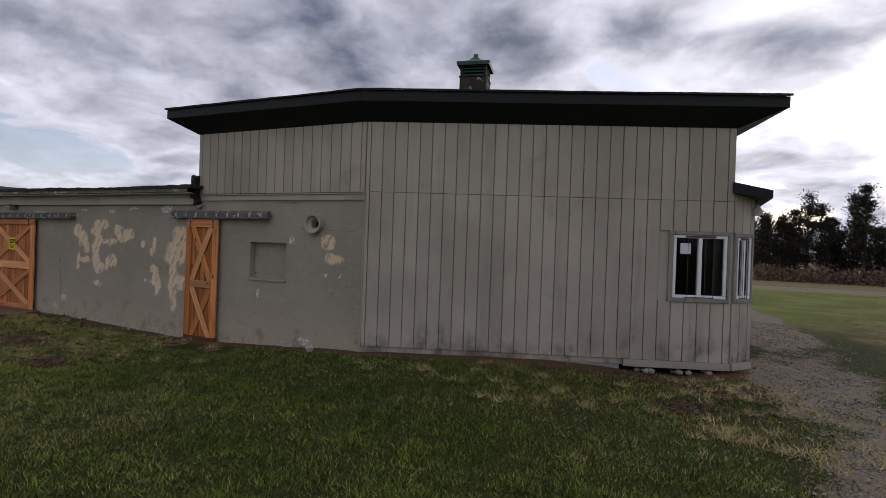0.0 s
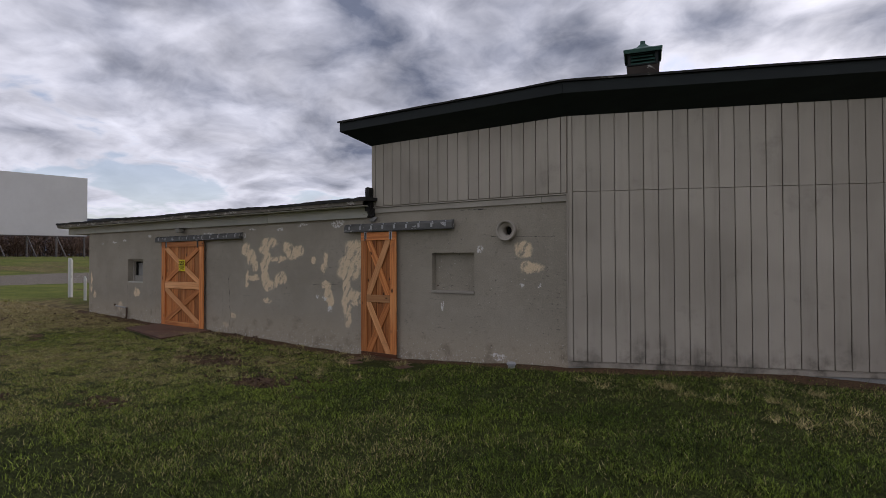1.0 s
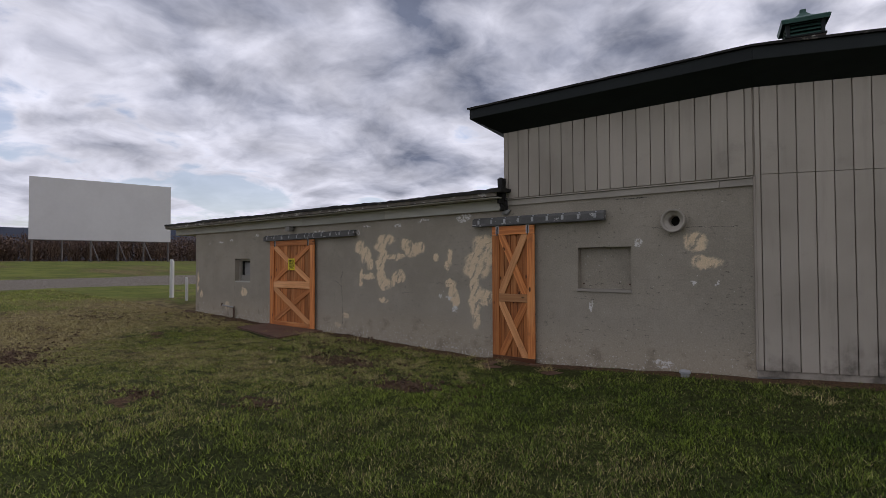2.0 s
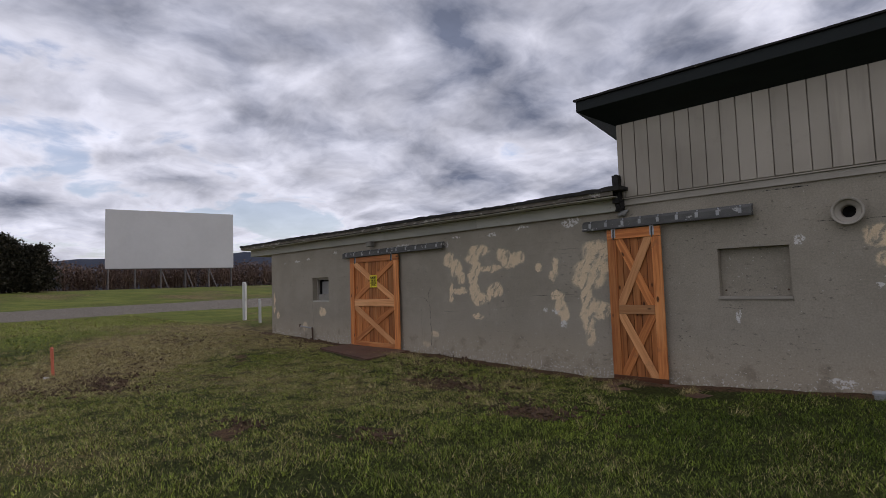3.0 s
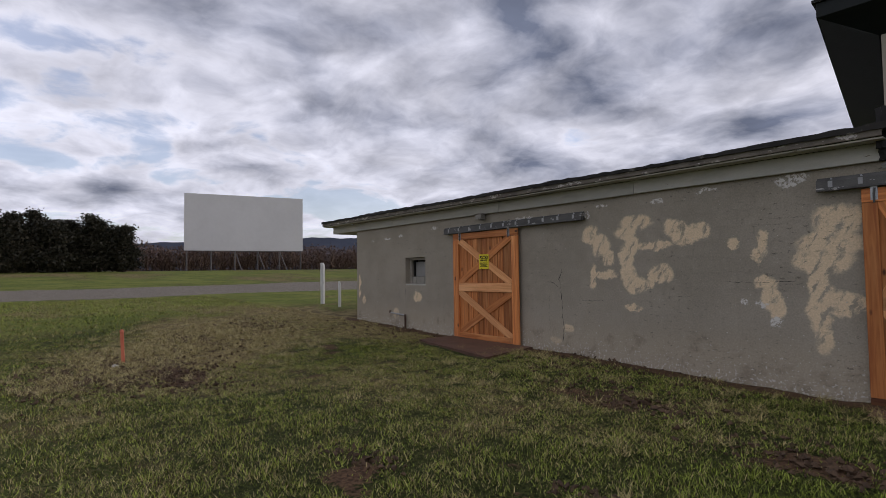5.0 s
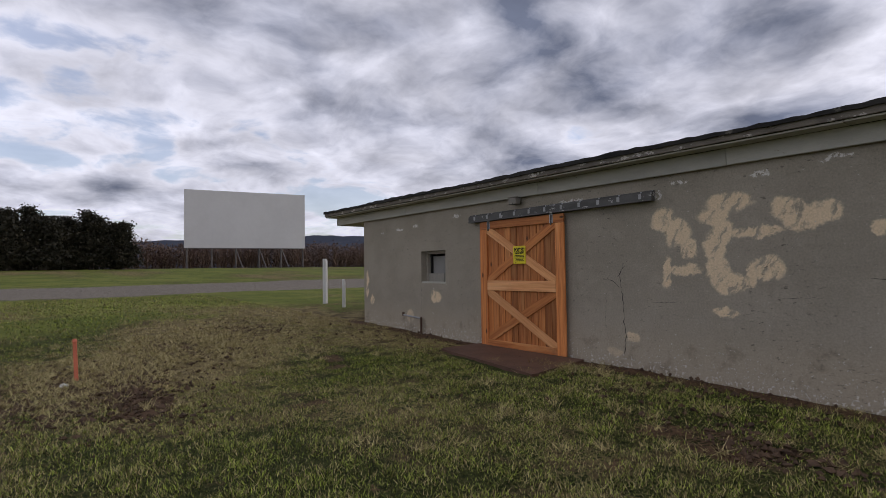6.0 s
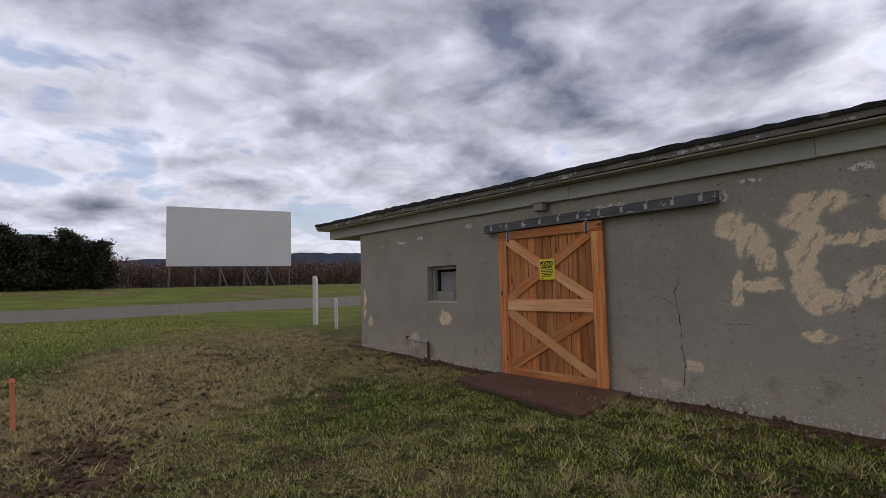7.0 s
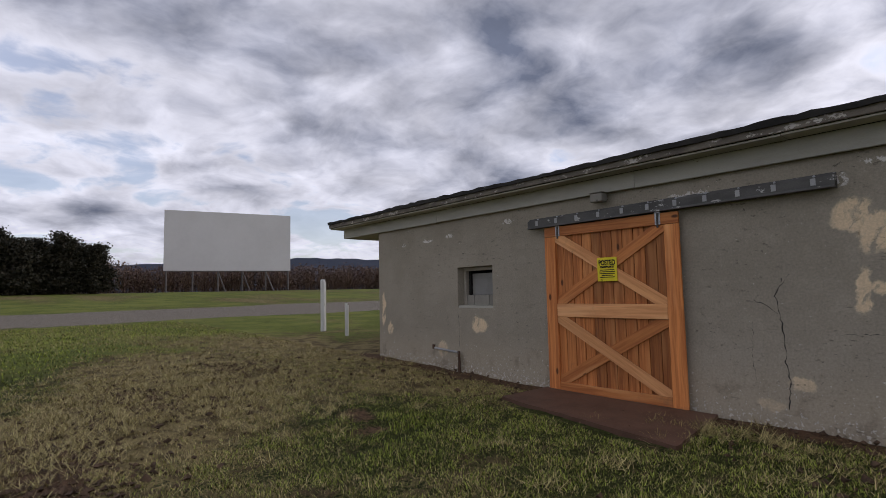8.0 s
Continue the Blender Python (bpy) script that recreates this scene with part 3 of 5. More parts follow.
def ground_masks(x, y):
    """How dry, how bare and how stony the ground is."""
    wx, wy = x + 0.5 * vnoise(x, y, 1.3, 11.0) + 0.16 * vnoise(x, y, 4.7, 12.0), y + 0.4 * vnoise(x, y, 1.5, 13.0) + 0.14 * vnoise(x, y, 5.1, 14.0)
    speck = 0.55 + 0.45 * vnoise(x, y, 7.3, 15.0)
    ox, oy, x, y = x, y, wx, wy
    dry = 0.11 + 0.17 * smooth01(-5, -11, x) + 0.14 * smooth01(2.0, 5.0, x) + 0.14 * vnoise(x, y, 0.9, 1.0) + 0.10 * vnoise(x, y, 2.6, 2.0)
    for cx, cy, a, b, w in ((-22.0, 9.2, 4.5, 2.2, 0.6), (-17.6, 4.6, 2.4, 1.2, 0.62), (-19.8, 6.0, 3.0, 1.2, 0.66), (-12.0, 6.8, 3.0, 1.2, 0.14), (5.4, 16.0, 1.6, 7.0, 0.5), (1.3, 6.6, 1.2, 2.4, 0.35)):
        dry = dry + w * np.exp(-(((x - cx) / a) ** 2 + ((y - cy) / b) ** 2))
    x, y = ox, oy
    dry = np.where(x < -46, 0.36 + 0.2 * vnoise(x, y, 0.25, 4.0) + 0.2 * vnoise(x * 0.2, y, 0.9, 6.0), dry)
    dry = np.where((y > 60) & (x > -10), 0.95, dry)
    dirt = np.zeros_like(x) + 0.08 * vnoise(x, y, 1.8, 8.0)
    x, y = wx, wy
    for cx, cy, a, b, w in ((-9.3, 5.62, 0.34, 0.15, 1.0), (-10.9, 4.85, 0.30, 0.13, 0.95), (-16.4, 3.3, 1.1, 0.45, 1.0), (-15.8, 4.5, 1.0, 0.40, 0.95), (-17.2, 4.5, 1.3, 0.5, 0.9), (-19.4, 5.9, 1.3, 0.4, 0.8), (-20.8, 7.5, 1.2, 0.4, 0.75), (-16.2, 7.2, 0.7, 0.3, 0.6), (-13.9, 6.0, 0.9, 0.4, 0.5), (-12.2, 5.2, 0.8, 0.4, 0.4),
                            (-8.5, 7.45, 0.7, 0.40, 0.8), (-10.5, 8.1, 0.7, 0.45, 0.8), (-11.4, 7.0, 0.6, 0.3, 0.5), (-11.6, 8.3, 0.6, 0.3, 0.55), (-9.0, 7.2, 0.6, 0.3, 0.5), (-3.2, 8.8, 2.2, 0.5, 0.35), (0.1, 10.6, 0.9, 0.45, 0.9), (0.4, 9.5, 0.6, 0.35, 0.65), (-1.3, 10.9, 0.8, 0.2, 0.6)):
        dirt = dirt + w * np.exp(-(((x - cx) / a) ** 2 + ((y - cy) / b) ** 2))
    x, y = ox, oy
    dirt = dirt * np.clip(speck + 0.25, 0.25, 1.2)
    dirt = dirt + 0.75 * np.exp(-(((y - 9.85 - 0.3753 * np.clip(x + 4.8, 0, 6)) / 0.28) ** 2)) * (x < 1.4) * (x > -20.6)
    lane = smooth01(-34.0, -35.4, x + 0.04 * y + 0.5 * vnoise(x, y, 0.5)) * smooth01(-44.6, -43.2, x + 0.10 * y + 0.6 * vnoise(x, y, 0.4, 3.0))
    middle = np.interp(y, [-20, 0, 6, 9, 12, 16, 22, 28, 40], [3.4, 2.7, 2.1, 1.9, 1.85, 2.1, 2.0, 1.0, -3.0])
    drive = 1 - smooth01(0.30, 1.35, np.abs(x - middle + 0.25 * vnoise(x, y, 1.3)))
    drive = drive * (0.72 + 0.25 * vnoise(x, y, 1.1, 5.0) + 0.2 * vnoise(x, y, 4.0, 7.0)) * (y < 40)
    cross = smooth01(46.0, 48.0, y) * smooth01(61.0, 59.0, y) * (x > -6)
    gravel = np.clip(np.maximum(np.maximum(lane, drive), cross), 0, 1)
    return np.clip(dry, 0, 1), np.clip(dirt, 0, 1), gravel


def spaced(lo, a, b, hi, step, grow=1.16):
    """Even lines from a to b, ever wider ones out to lo and hi."""
    mid = list(np.arange(a, b + 1e-6, step))
    out, s, v = [], step, b
    while v < hi:
        s *= grow
        v = v + s
        out.append(v)
    back, s, v = [], step, a
    while v > lo:
        s *= grow
        v = v - s
        back.append(v)
    return np.array(back[::-1] + mid + out)


def build_ground():
    xs, ys = spaced(-1500, -24, 7, 1500, 0.16, 1.07), spaced(-900, 1.0, 13, 1500, 0.16, 1.08)
    gx, gy = np.meshgrid(xs, ys)
    x, y = gx.ravel(), gy.ravel()
    near = smooth01(60, 20, np.hypot(x + 8, y - 5))
    z = ground_height(x, y) + near * (0.012 * vnoise(x, y, 5.0, 2.0) + 0.008 * vnoise(x, y, 13.0, 4.0))
    n, w = len(xs), len(ys)
    i = (np.arange(w - 1)[:, None] * n + np.arange(n - 1)).ravel()
    mesh = bpy.data.meshes.new("ground")
    mesh.from_pydata(np.stack([x, y, z], 1).tolist(), [], np.stack([i, i + 1, i + n + 1, i + n], 1).tolist())
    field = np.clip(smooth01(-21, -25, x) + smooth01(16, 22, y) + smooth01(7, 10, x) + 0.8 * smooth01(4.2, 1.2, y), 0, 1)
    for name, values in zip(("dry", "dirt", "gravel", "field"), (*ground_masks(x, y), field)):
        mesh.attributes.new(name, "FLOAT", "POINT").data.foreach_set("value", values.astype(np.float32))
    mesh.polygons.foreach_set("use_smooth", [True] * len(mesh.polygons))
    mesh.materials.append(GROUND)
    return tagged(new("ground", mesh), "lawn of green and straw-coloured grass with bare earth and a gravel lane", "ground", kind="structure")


build_ground()

# ---- the low building ----
WALL = 10.0                       # face of the plastered wall
LOW_L, BEND = -19.97, -4.81       # the front bends back at BEND
WIN1 = (-17.67, -16.88, 1.15, 1.80)
BLIND = (-7.28, -6.43, 1.235, 1.90)
DOOR1, DOOR2 = (-15.79, -13.945, 0.10, 2.245), (-8.865, -8.02, -0.055, 2.30)
VENT = (-5.80, 2.25)

low = empty("low_building", Matrix.Translation((-13, 10, 0)), label="low plastered block building painted grey, with a flat dark roof", category="building")
low_in = Matrix.Translation((13, -10, 0))


def low_part(name, bm, material, label=""):
    return part(name, bm, material, low, label, low_in)


low_part("front_wall", pierced_wall(LOW_L, BEND, -0.4, 2.70, WALL, WALL + 0.22, [WIN1, BLIND, (VENT[0] - 0.10, VENT[0] + 0.10, VENT[1] - 0.10, VENT[1] + 0.10),
         (DOOR1[0] + 0.1, DOOR1[1] - 0.1, -0.4, 2.15), (DOOR2[0] + 0.08, DOOR2[1] - 0.08, -0.4, 2.2)]), STUCCO, "grey painted plaster wall, flaking near the ground, with cream patches")
low_part("end_wall", box(LOW_L, LOW_L + 0.22, WALL + 0.22, 17.5, -0.4, 2.6), STUCCO)
low_part("back_wall", box(LOW_L + 0.22, -8.55, 17.3, 17.5, -0.4, 2.6), STUCCO)
# unseen wall and floor, coloured black as the unlit room behind the openings
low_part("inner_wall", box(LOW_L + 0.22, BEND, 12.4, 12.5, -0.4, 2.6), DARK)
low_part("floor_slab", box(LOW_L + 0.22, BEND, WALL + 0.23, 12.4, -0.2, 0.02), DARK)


def ragged_roof(front, back, step, thick, ragged, seed=5):
    """A roof sheet with a torn, wavy front edge, from the front line to the back line (each two points)."""
    bm = bmesh.new()
    rng = random.Random(seed)
    (a0, a1), (b0, b1) = [[Vector(p) for p in line] for line in (front, back)]
    n = max(2, int((a1 - a0).length / step))
    rows = []
    for k in range(n + 1):
        a, b = a0.lerp(a1, k / n), b0.lerp(b1, k / n)
        inward = (b - a).normalized()
        dz = ragged * math.sin(a.x * 1.3) + rng.uniform(-1, 1) * ragged
        edge = a + inward * rng.uniform(-1, 1) * ragged * 1.3
        down = Vector((0, 0, thick + rng.uniform(0, ragged)))
        lift = Vector((0, 0, dz))
        rows.append([bm.verts.new(p) for p in (edge - down, edge + lift, a + inward * 0.25 + lift * 0.3, b, b - Vector((0, 0, thick)))])
    for a, b in zip(rows, rows[1:]):
        for k in range(5):
            bm.faces.new((a[k], a[(k + 1) % 5], b[(k + 1) % 5], b[k]))
    bm.faces.new(rows[0]), bm.faces.new(rows[-1][::-1])
    bmesh.ops.recalc_face_normals(bm, faces=bm.faces)
    return bm


EAVE_Y, LOW_END = 9.68, -21.40
low_part("roof", ragged_roof([(LOW_END - 0.02, EAVE_Y - 0.03, 2.940), (-8.5, EAVE_Y - 0.03, 2.930)], [(LOW_END - 0.02, 18.0, 3.285), (-8.5, 18.0, 3.285)], 0.11, 0.05, 0.010), ROOFING, "black torn roofing felt")
low_part("fascia", box(LOW_END, -8.62, EAVE_Y, EAVE_Y + 0.03, 2.810, 2.910, 0.004), FASCIA_LOW, "peeling brown-grey fascia board")
low_part("end_fascia", box(LOW_END, LOW_END + 0.03, EAVE_Y + 0.032, 18.0, 2.785, 2.910, 0.004), EAVE_PAINT)
soffit_mesh = mesh_of("soffit_board", box(-0.604, 0.604, EAVE_Y + 0.032, 9.93, 2.785, 2.803), EAVE_PAINT)
k = 0
while LOW_END + 0.65 + 1.215 * k < -9.2:
    piece("soffit_board", soffit_mesh, low, low_in @ pose(LOW_END + 0.65 + 1.215 * k, 0, 0.003 * (k % 2)))
    k += 1
low_part("soffit_end", box(LOW_END + 0.05 + 1.215 * k, -8.62, EAVE_Y + 0.032, 9.93, 2.785, 2.803), EAVE_PAINT)
for x0, x1, dz in ((-21.21, -18.1, 0.0), (-18.097, -14.45, 0.004), (-14.447, -11.6, -0.002), (-11.597, -8.62, 0.003)):
    low_part("frieze_board", box(x0, x1, 9.93, 9.965, 2.585 + dz, 2.783, 0.004), EAVE_PAINT, "light grey frieze board under the eave")
low_part("end_frieze", box(-21.21, -21.175, 9.967, 17.9, 2.585, 2.785, 0.004), EAVE_PAINT)
low_part("end_soffit", box(-21.174, LOW_L, 9.967, 17.9, 2.605, 2.625), EAVE_PAINT)
low_part("eave_strip", box(-21.08, -8.62, 9.966, 9.998, 2.590, 2.645), GREY_TRIM)
rng = random.Random(3)
bm = box(-8.70, -8.60, 9.84, 9.975, 2.705, 3.14)
box(-8.69, -8.575, 9.90, 9.985, 2.585, 2.745, 0.0, bm)
bmesh.ops.subdivide_edges(bm, edges=bm.edges[:], cuts=4, use_grid_fill=True)
for v in bm.verts:
    v.co += Vector((rng.uniform(-1, 1), rng.uniform(-1, 1), rng.uniform(-1, 1))) * 0.011
low_part("corner_flashing", bm, TAR, "black tarred flashing")
bm = tube([(-8.68, 9.965, 2.525), (-8.60, 9.965, 2.545), (-8.52, 9.97, 2.585)], [0.02, 0.05, 0.015], 9)
for v in bm.verts:
    v.co += Vector((rng.uniform(-1, 1), rng.uniform(-1, 1), rng.uniform(-1, 1))) * 0.008
low_part("mortar_patch", bm, CONCRETE)

# ---- the tall building ----
TALL_L, TALL_TOP, BASE, SEAM = -8.64, 3.95, 0.26, 2.80
TURN = 20.57                      # degrees by which the front bends back
RIGHT = Matrix.Translation((BEND, WALL, 0)) @ Matrix.Rotation(radians(TURN), 4, "Z")   # frame of the front that bends back
RLEN = 5.87
CORNER = RIGHT @ Vector((RLEN, 0, 0))
tall = empty("tall_building", Matrix.Translation((-4, 10, 0)), label="tall building with grey grooved board siding and deep dark green eaves", category="building")
tall_in = Matrix.Translation((4, -10, 0))


def tall_part(name, bm, material, label="", frame_of=None):
    return part(name, bm, material, tall, label, tall_in @ frame_of if frame_of else tall_in)


def along(p, q, thick, z0, z1):
    """A board standing on the line p to q, its face on that line."""
    p, q = Vector((*p, 0)), Vector((*q, 0))
    m = Matrix.Translation(p) @ Matrix.Rotation(math.atan2(q.y - p.y, q.x - p.x), 4, "Z")
    bm = box(0.002, (q - p).length - 0.002, 0.0, thick, z0, z1, 0.004)
    bm.transform(m)
    return bm


WIN2 = (4.97, 5.80, 1.26, 2.26)
tall_part("left_front", box(TALL_L, BEND - 0.005, WALL + 0.002, WALL + 0.2, 2.702, 4.2), SIDING)
tall_part("right_front", pierced_wall(0.0, RLEN, BASE, 4.2, 0.0, 0.18, [WIN2]), SIDING, "", RIGHT)
tall_part("left_side", along((TALL_L - 1.5, 18.1), (TALL_L, WALL + 0.01), 0.2, 2.4, 4.2), SIDING)
tall_part("right_side", box(RLEN - 0.2, RLEN - 0.005, 0.19, 6.6, 0.1, 4.2), SIDING, "", RIGHT)
tall_part("back_wall", box(TALL_L - 0.9, CORNER.x - 1.7, 18, 18.2, 0, 4.2), SIDING)
# added black box of wall, floor and ceiling keeps the panes dark
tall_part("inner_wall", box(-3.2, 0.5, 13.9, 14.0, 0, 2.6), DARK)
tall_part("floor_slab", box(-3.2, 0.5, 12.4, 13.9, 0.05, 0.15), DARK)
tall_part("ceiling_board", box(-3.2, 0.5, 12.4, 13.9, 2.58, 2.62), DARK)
tall_part("band_upper", box(TALL_L + 0.02, BEND, 9.95, 9.998, 2.762, 2.780, 0.003), GREY_TRIM)
tall_part("band_board", box(TALL_L + 0.02, BEND - 0.4, 9.972, 9.998, 2.665, 2.758, 0.003), GREY_TRIM)
tall_part("band_board", box(BEND - 0.396, BEND, 9.968, 9.998, 2.665, 2.758, 0.003), GREY_TRIM)
tall_part("corner_stop", box(-0.012, 0.012, -0.04, 0.0, BASE, 2.780, 0.003), SIDING, "", RIGHT)

# eaves: fascia, slanted soffit all round, roof above
EAVE_LO, EAVE_HI, RIDGE_Y, RIDGE_Z = 4.215, 4.375, 14.3, 5.35
far_end = RIGHT @ Vector((RLEN + 0.62, -0.34, 0))
knee_x = BEND - 0.34 * math.tan(radians(TURN / 2)) * -1
outline = [(-9.12, 9.60), (knee_x, 9.66), (far_end.x, far_end.y), (far_end.x - 1.85, 18.6), (-10.73, 18.6)]
wall_in = RIGHT @ Vector((RLEN + 0.015, -0.045, 0))
inline = [(TALL_L - 0.015, 9.965), (BEND + 0.004, 9.965), (wall_in.x, wall_in.y), (wall_in.x - 1.72, 18.2), (TALL_L - 1.52, 18.2)]
bm = bmesh.new()
outer, inner = [bm.verts.new((x, y, EAVE_LO)) for x, y in outline], [bm.verts.new((x, y, TALL_TOP)) for x, y in inline]
for k in range(5):
    bm.faces.new((outer[k], outer[(k + 1) % 5], inner[(k + 1) % 5], inner[k]))
bmesh.ops.recalc_face_normals(bm, faces=bm.faces)
bmesh.ops.solidify(bm, geom=bm.faces[:], thickness=0.02)
tall_part("soffit", bm, GREEN_BLACK, "dark green slanted soffit")


for k, name in enumerate(("front_fascia", "front_fascia", "right_fascia", "back_fascia", "left_fascia")):
    tall_part(name, along(outline[k], outline[(k + 1) % 5], 0.03, EAVE_LO - 0.006, EAVE_HI), GREEN_BLACK, "dark green fascia with chipped paint" if k < 2 else "")
lip = 0.035
tall_part("roof", ragged_roof([(-9.15, 9.60 - lip, EAVE_HI + 0.03), (knee_x, 9.66 - lip, EAVE_HI + 0.03)], [(-9.99, RIDGE_Y, RIDGE_Z), (knee_x, RIDGE_Y, RIDGE_Z)], 0.2, 0.028, 0.003), ROOFING, "black shingle roof with a low pitch")
tall_part("roof", ragged_roof([(knee_x, 9.66 - lip, EAVE_HI + 0.03), (far_end.x + 0.03, far_end.y - lip, EAVE_HI + 0.03)], [(knee_x, RIDGE_Y, RIDGE_Z), (far_end.x - 0.75, RIDGE_Y, RIDGE_Z - 0.35)], 0.2, 0.028, 0.003, 8), ROOFING)
tall_part("roof_back", ragged_roof([(far_end.x - 1.83, 18.65, EAVE_HI), (-10.74, 18.65, EAVE_HI)], [(far_end.x - 0.75, RIDGE_Y, RIDGE_Z - 0.35), (-9.99, RIDGE_Y, RIDGE_Z)], 2.0, 0.028, 0.003), ROOFING)
for name, p, q, apex in (("left_gable", (-9.14, 9.9), (-10.62, 18.4), (-9.90, RIDGE_Y, RIDGE_Z - 0.06)), ("right_gable", (far_end.x - 0.12, far_end.y + 0.2), (far_end.x - 1.88, 18.4), (far_end.x - 0.82, RIDGE_Y, RIDGE_Z - 0.42))):
    bm = bmesh.new()
    bm.faces.new([bm.verts.new(v) for v in ((*p, EAVE_HI - 0.02), (*q, EAVE_HI - 0.02), apex)])
    bmesh.ops.solidify(bm, geom=bm.faces[:], thickness=0.02)
    tall_part(name, bm, GREEN_BLACK)

# bay with a slanted face beyond the corner
SLANT = Matrix.Translation(CORNER) @ Matrix.Rotation(radians(52), 4, "Z")
SLEN = 0.51
SW = (0.10, 0.46, 1.27, 2.25)
bay_end = SLANT @ Vector((SLEN, 0, 0))
tall_part("bay_wall", pierced_wall(0.0, SLEN, BASE, 2.95, 0.0, 0.10, [SW]), SIDING, "", SLANT)
tall_part("bay_side", box(bay_end.x - 0.12, bay_end.x, bay_end.y + 0.02, 14.5, BASE, 2.93), SIDING)
tall_part("skirt_board", box(4.25, RLEN + 0.015, -0.06, -0.016, 0.145, 0.256, 0.004), GREY_TRIM, "grey skirt board along the base", RIGHT)
tall_part("skirt_board", box(0.03, SLEN, -0.06, -0.016, 0.145, 0.256, 0.004), GREY_TRIM, "", SLANT)
tall_part("base_strip", box(0.0, 4.245, -0.012, -0.001, 0.17, 0.258, 0.003), SIDING, "", RIGHT)
tall_part("foundation", box(0.0, 4.2, 0.01, 0.18, -0.4, BASE), CONCRETE, "", RIGHT)
# added black block: the shade of the void under the raised corner
tall_part("sill_beam", box(4.21, RLEN - 0.1, 0.25, 0.4, -0.4, 0.10), DARK, "", RIGHT)
ROOF_AT = Matrix.Translation((CORNER.x - 0.015, 0, 0))
tall_part("bay_roof", prism([(0, 2.94), (0, 3.11), (0.54, 2.97), (0.54, 2.85), (0.48, 2.85)], CORNER.y - 0.08, 14.6), GREEN_BLACK, "small dark green roof over the bay", ROOF_AT)

# grooved siding, board by board
PITCH, GROOVE, THICK = 0.2032, 0.012, 0.034


def siding_boards(x0, x1, z0, z1, at, skip=None):
    whole = mesh_of("siding_board", box(0, PITCH - GROOVE, -THICK, 0.0, z0, z1, 0.003), SIDING)
    x = x0
    while x < x1 - 0.02:
        w = min(PITCH - GROOVE, x1 - x)
        if skip is None or x + w < skip[0] or x > skip[1]:
            mesh = whole if w > PITCH - GROOVE - 1e-4 else mesh_of("siding_board", box(0, w, -THICK, 0.0, z0, z1, 0.003), SIDING)
            piece("siding_board", mesh, tall, tall_in @ at @ pose(x, 0, 0))
        x += PITCH


siding_boards(-8.3435 - PITCH, BEND, SEAM - 0.005, TALL_TOP + 0.01, Matrix.Translation((0, WALL, 0)))
tall_part("edge_board", box(TALL_L, -8.3435 - PITCH - GROOVE, 10.0 - THICK, 10.0, SEAM - 0.005, TALL_TOP + 0.01, 0.003), SIDING)
START = 0.0825
tall_part("edge_board", box(0.014, START - GROOVE, -THICK, 0.0, BASE, TALL_TOP + 0.01, 0.003), SIDING, "", RIGHT)
siding_boards(START, RLEN, SEAM + 0.003, TALL_TOP + 0.01, RIGHT)
siding_boards(START, RLEN, BASE, SEAM - 0.003, RIGHT, (WIN2[0] - 0.05, RLEN))
first = START + PITCH * math.ceil((WIN2[0] - 0.05 - PITCH - START) / PITCH)
siding_boards(first, RLEN, WIN2[3] + 0.06, SEAM - 0.003, RIGHT)
siding_boards(first, RLEN, BASE, WIN2[2] - 0.055, RIGHT)
siding_boards(0.01, SLEN, SW[3] + 0.06, 2.93, SLANT)
siding_boards(0.01, SLEN, BASE, SW[2] - 0.06, SLANT)


# windows of the bay
def sliding_window(name, x0, x1, z0, z1, at, label, paper):
    """A white sliding window of two panes in a weathered wooden casing."""
    w = empty(name, at @ Matrix.Translation((x0, 0, z0)), label=label, category="window", kind="structure")
    wide, tall_ = x1 - x0, z1 - z0
    c = 0.07
    part("casing_top", box(-c, wide + c * 0.5, -0.05, 0.0, tall_, tall_ + 0.06, 0.004), CASING, w, "weathered grey wooden casing")
    part("casing_bottom", box(-c, wide + c * 0.5, -0.06, 0.0, -0.06, 0.0, 0.004), CASING, w)
    part("casing_side", box(-c, 0.0, -0.045, 0.0, 0.0, tall_, 0.004), CASING, w)
    part("casing_side", box(wide, wide + c * 0.5, -0.045, 0.0, 0.0, tall_, 0.004), CASING, w)
    f = 0.05
    for nm, b in (("frame_top", (0.003, wide - 0.003, tall_ - f, tall_ - 0.003)), ("frame_bottom", (0.003, wide - 0.003, 0.003, f)), ("frame_side", (0.003, f, f + 0.001, tall_ - f - 0.001)), ("frame_side", (wide - f, wide - 0.003, f + 0.001, tall_ - f - 0.001)), ("meeting_stile", (wide / 2 - 0.03, wide / 2 + 0.03, f + 0.001, tall_ - f - 0.001))):
        part(nm, box(b[0], b[1], -0.03, 0.05, b[2], b[3], 0.005), WHITE_VINYL, w, "white vinyl frame")
    for a, b in ((f + 0.001, wide / 2 - 0.031), (wide / 2 + 0.031, wide - f - 0.001)):
        part("pane", box(a, b, 0.012, 0.018, f + 0.002, tall_ - f - 0.002), GLASS, w, "dark glass pane")
    part("upper_track", box(wide * 0.22, wide * 0.78, -0.036, -0.031, tall_ - 0.042, tall_ - 0.012), RUST, w)
    part("lower_track", box(wide * 0.22, wide * 0.78, -0.036, -0.031, 0.008, 0.022), RUST, w)
    for k in range(4):
        part("cord", tube([(wide * (0.27 + 0.16 * k), -0.034, tall_ - 0.03), (wide * (0.272 + 0.16 * k), -0.034, 0.02)], 0.0035, 5), RUST, w, "thin dark cord")
    if paper:
        part("paper", box(0.12, 0.28, 0.006, 0.008, tall_ - 0.30, tall_ - 0.13), PAPER, w, "small white paper notice")
    return w


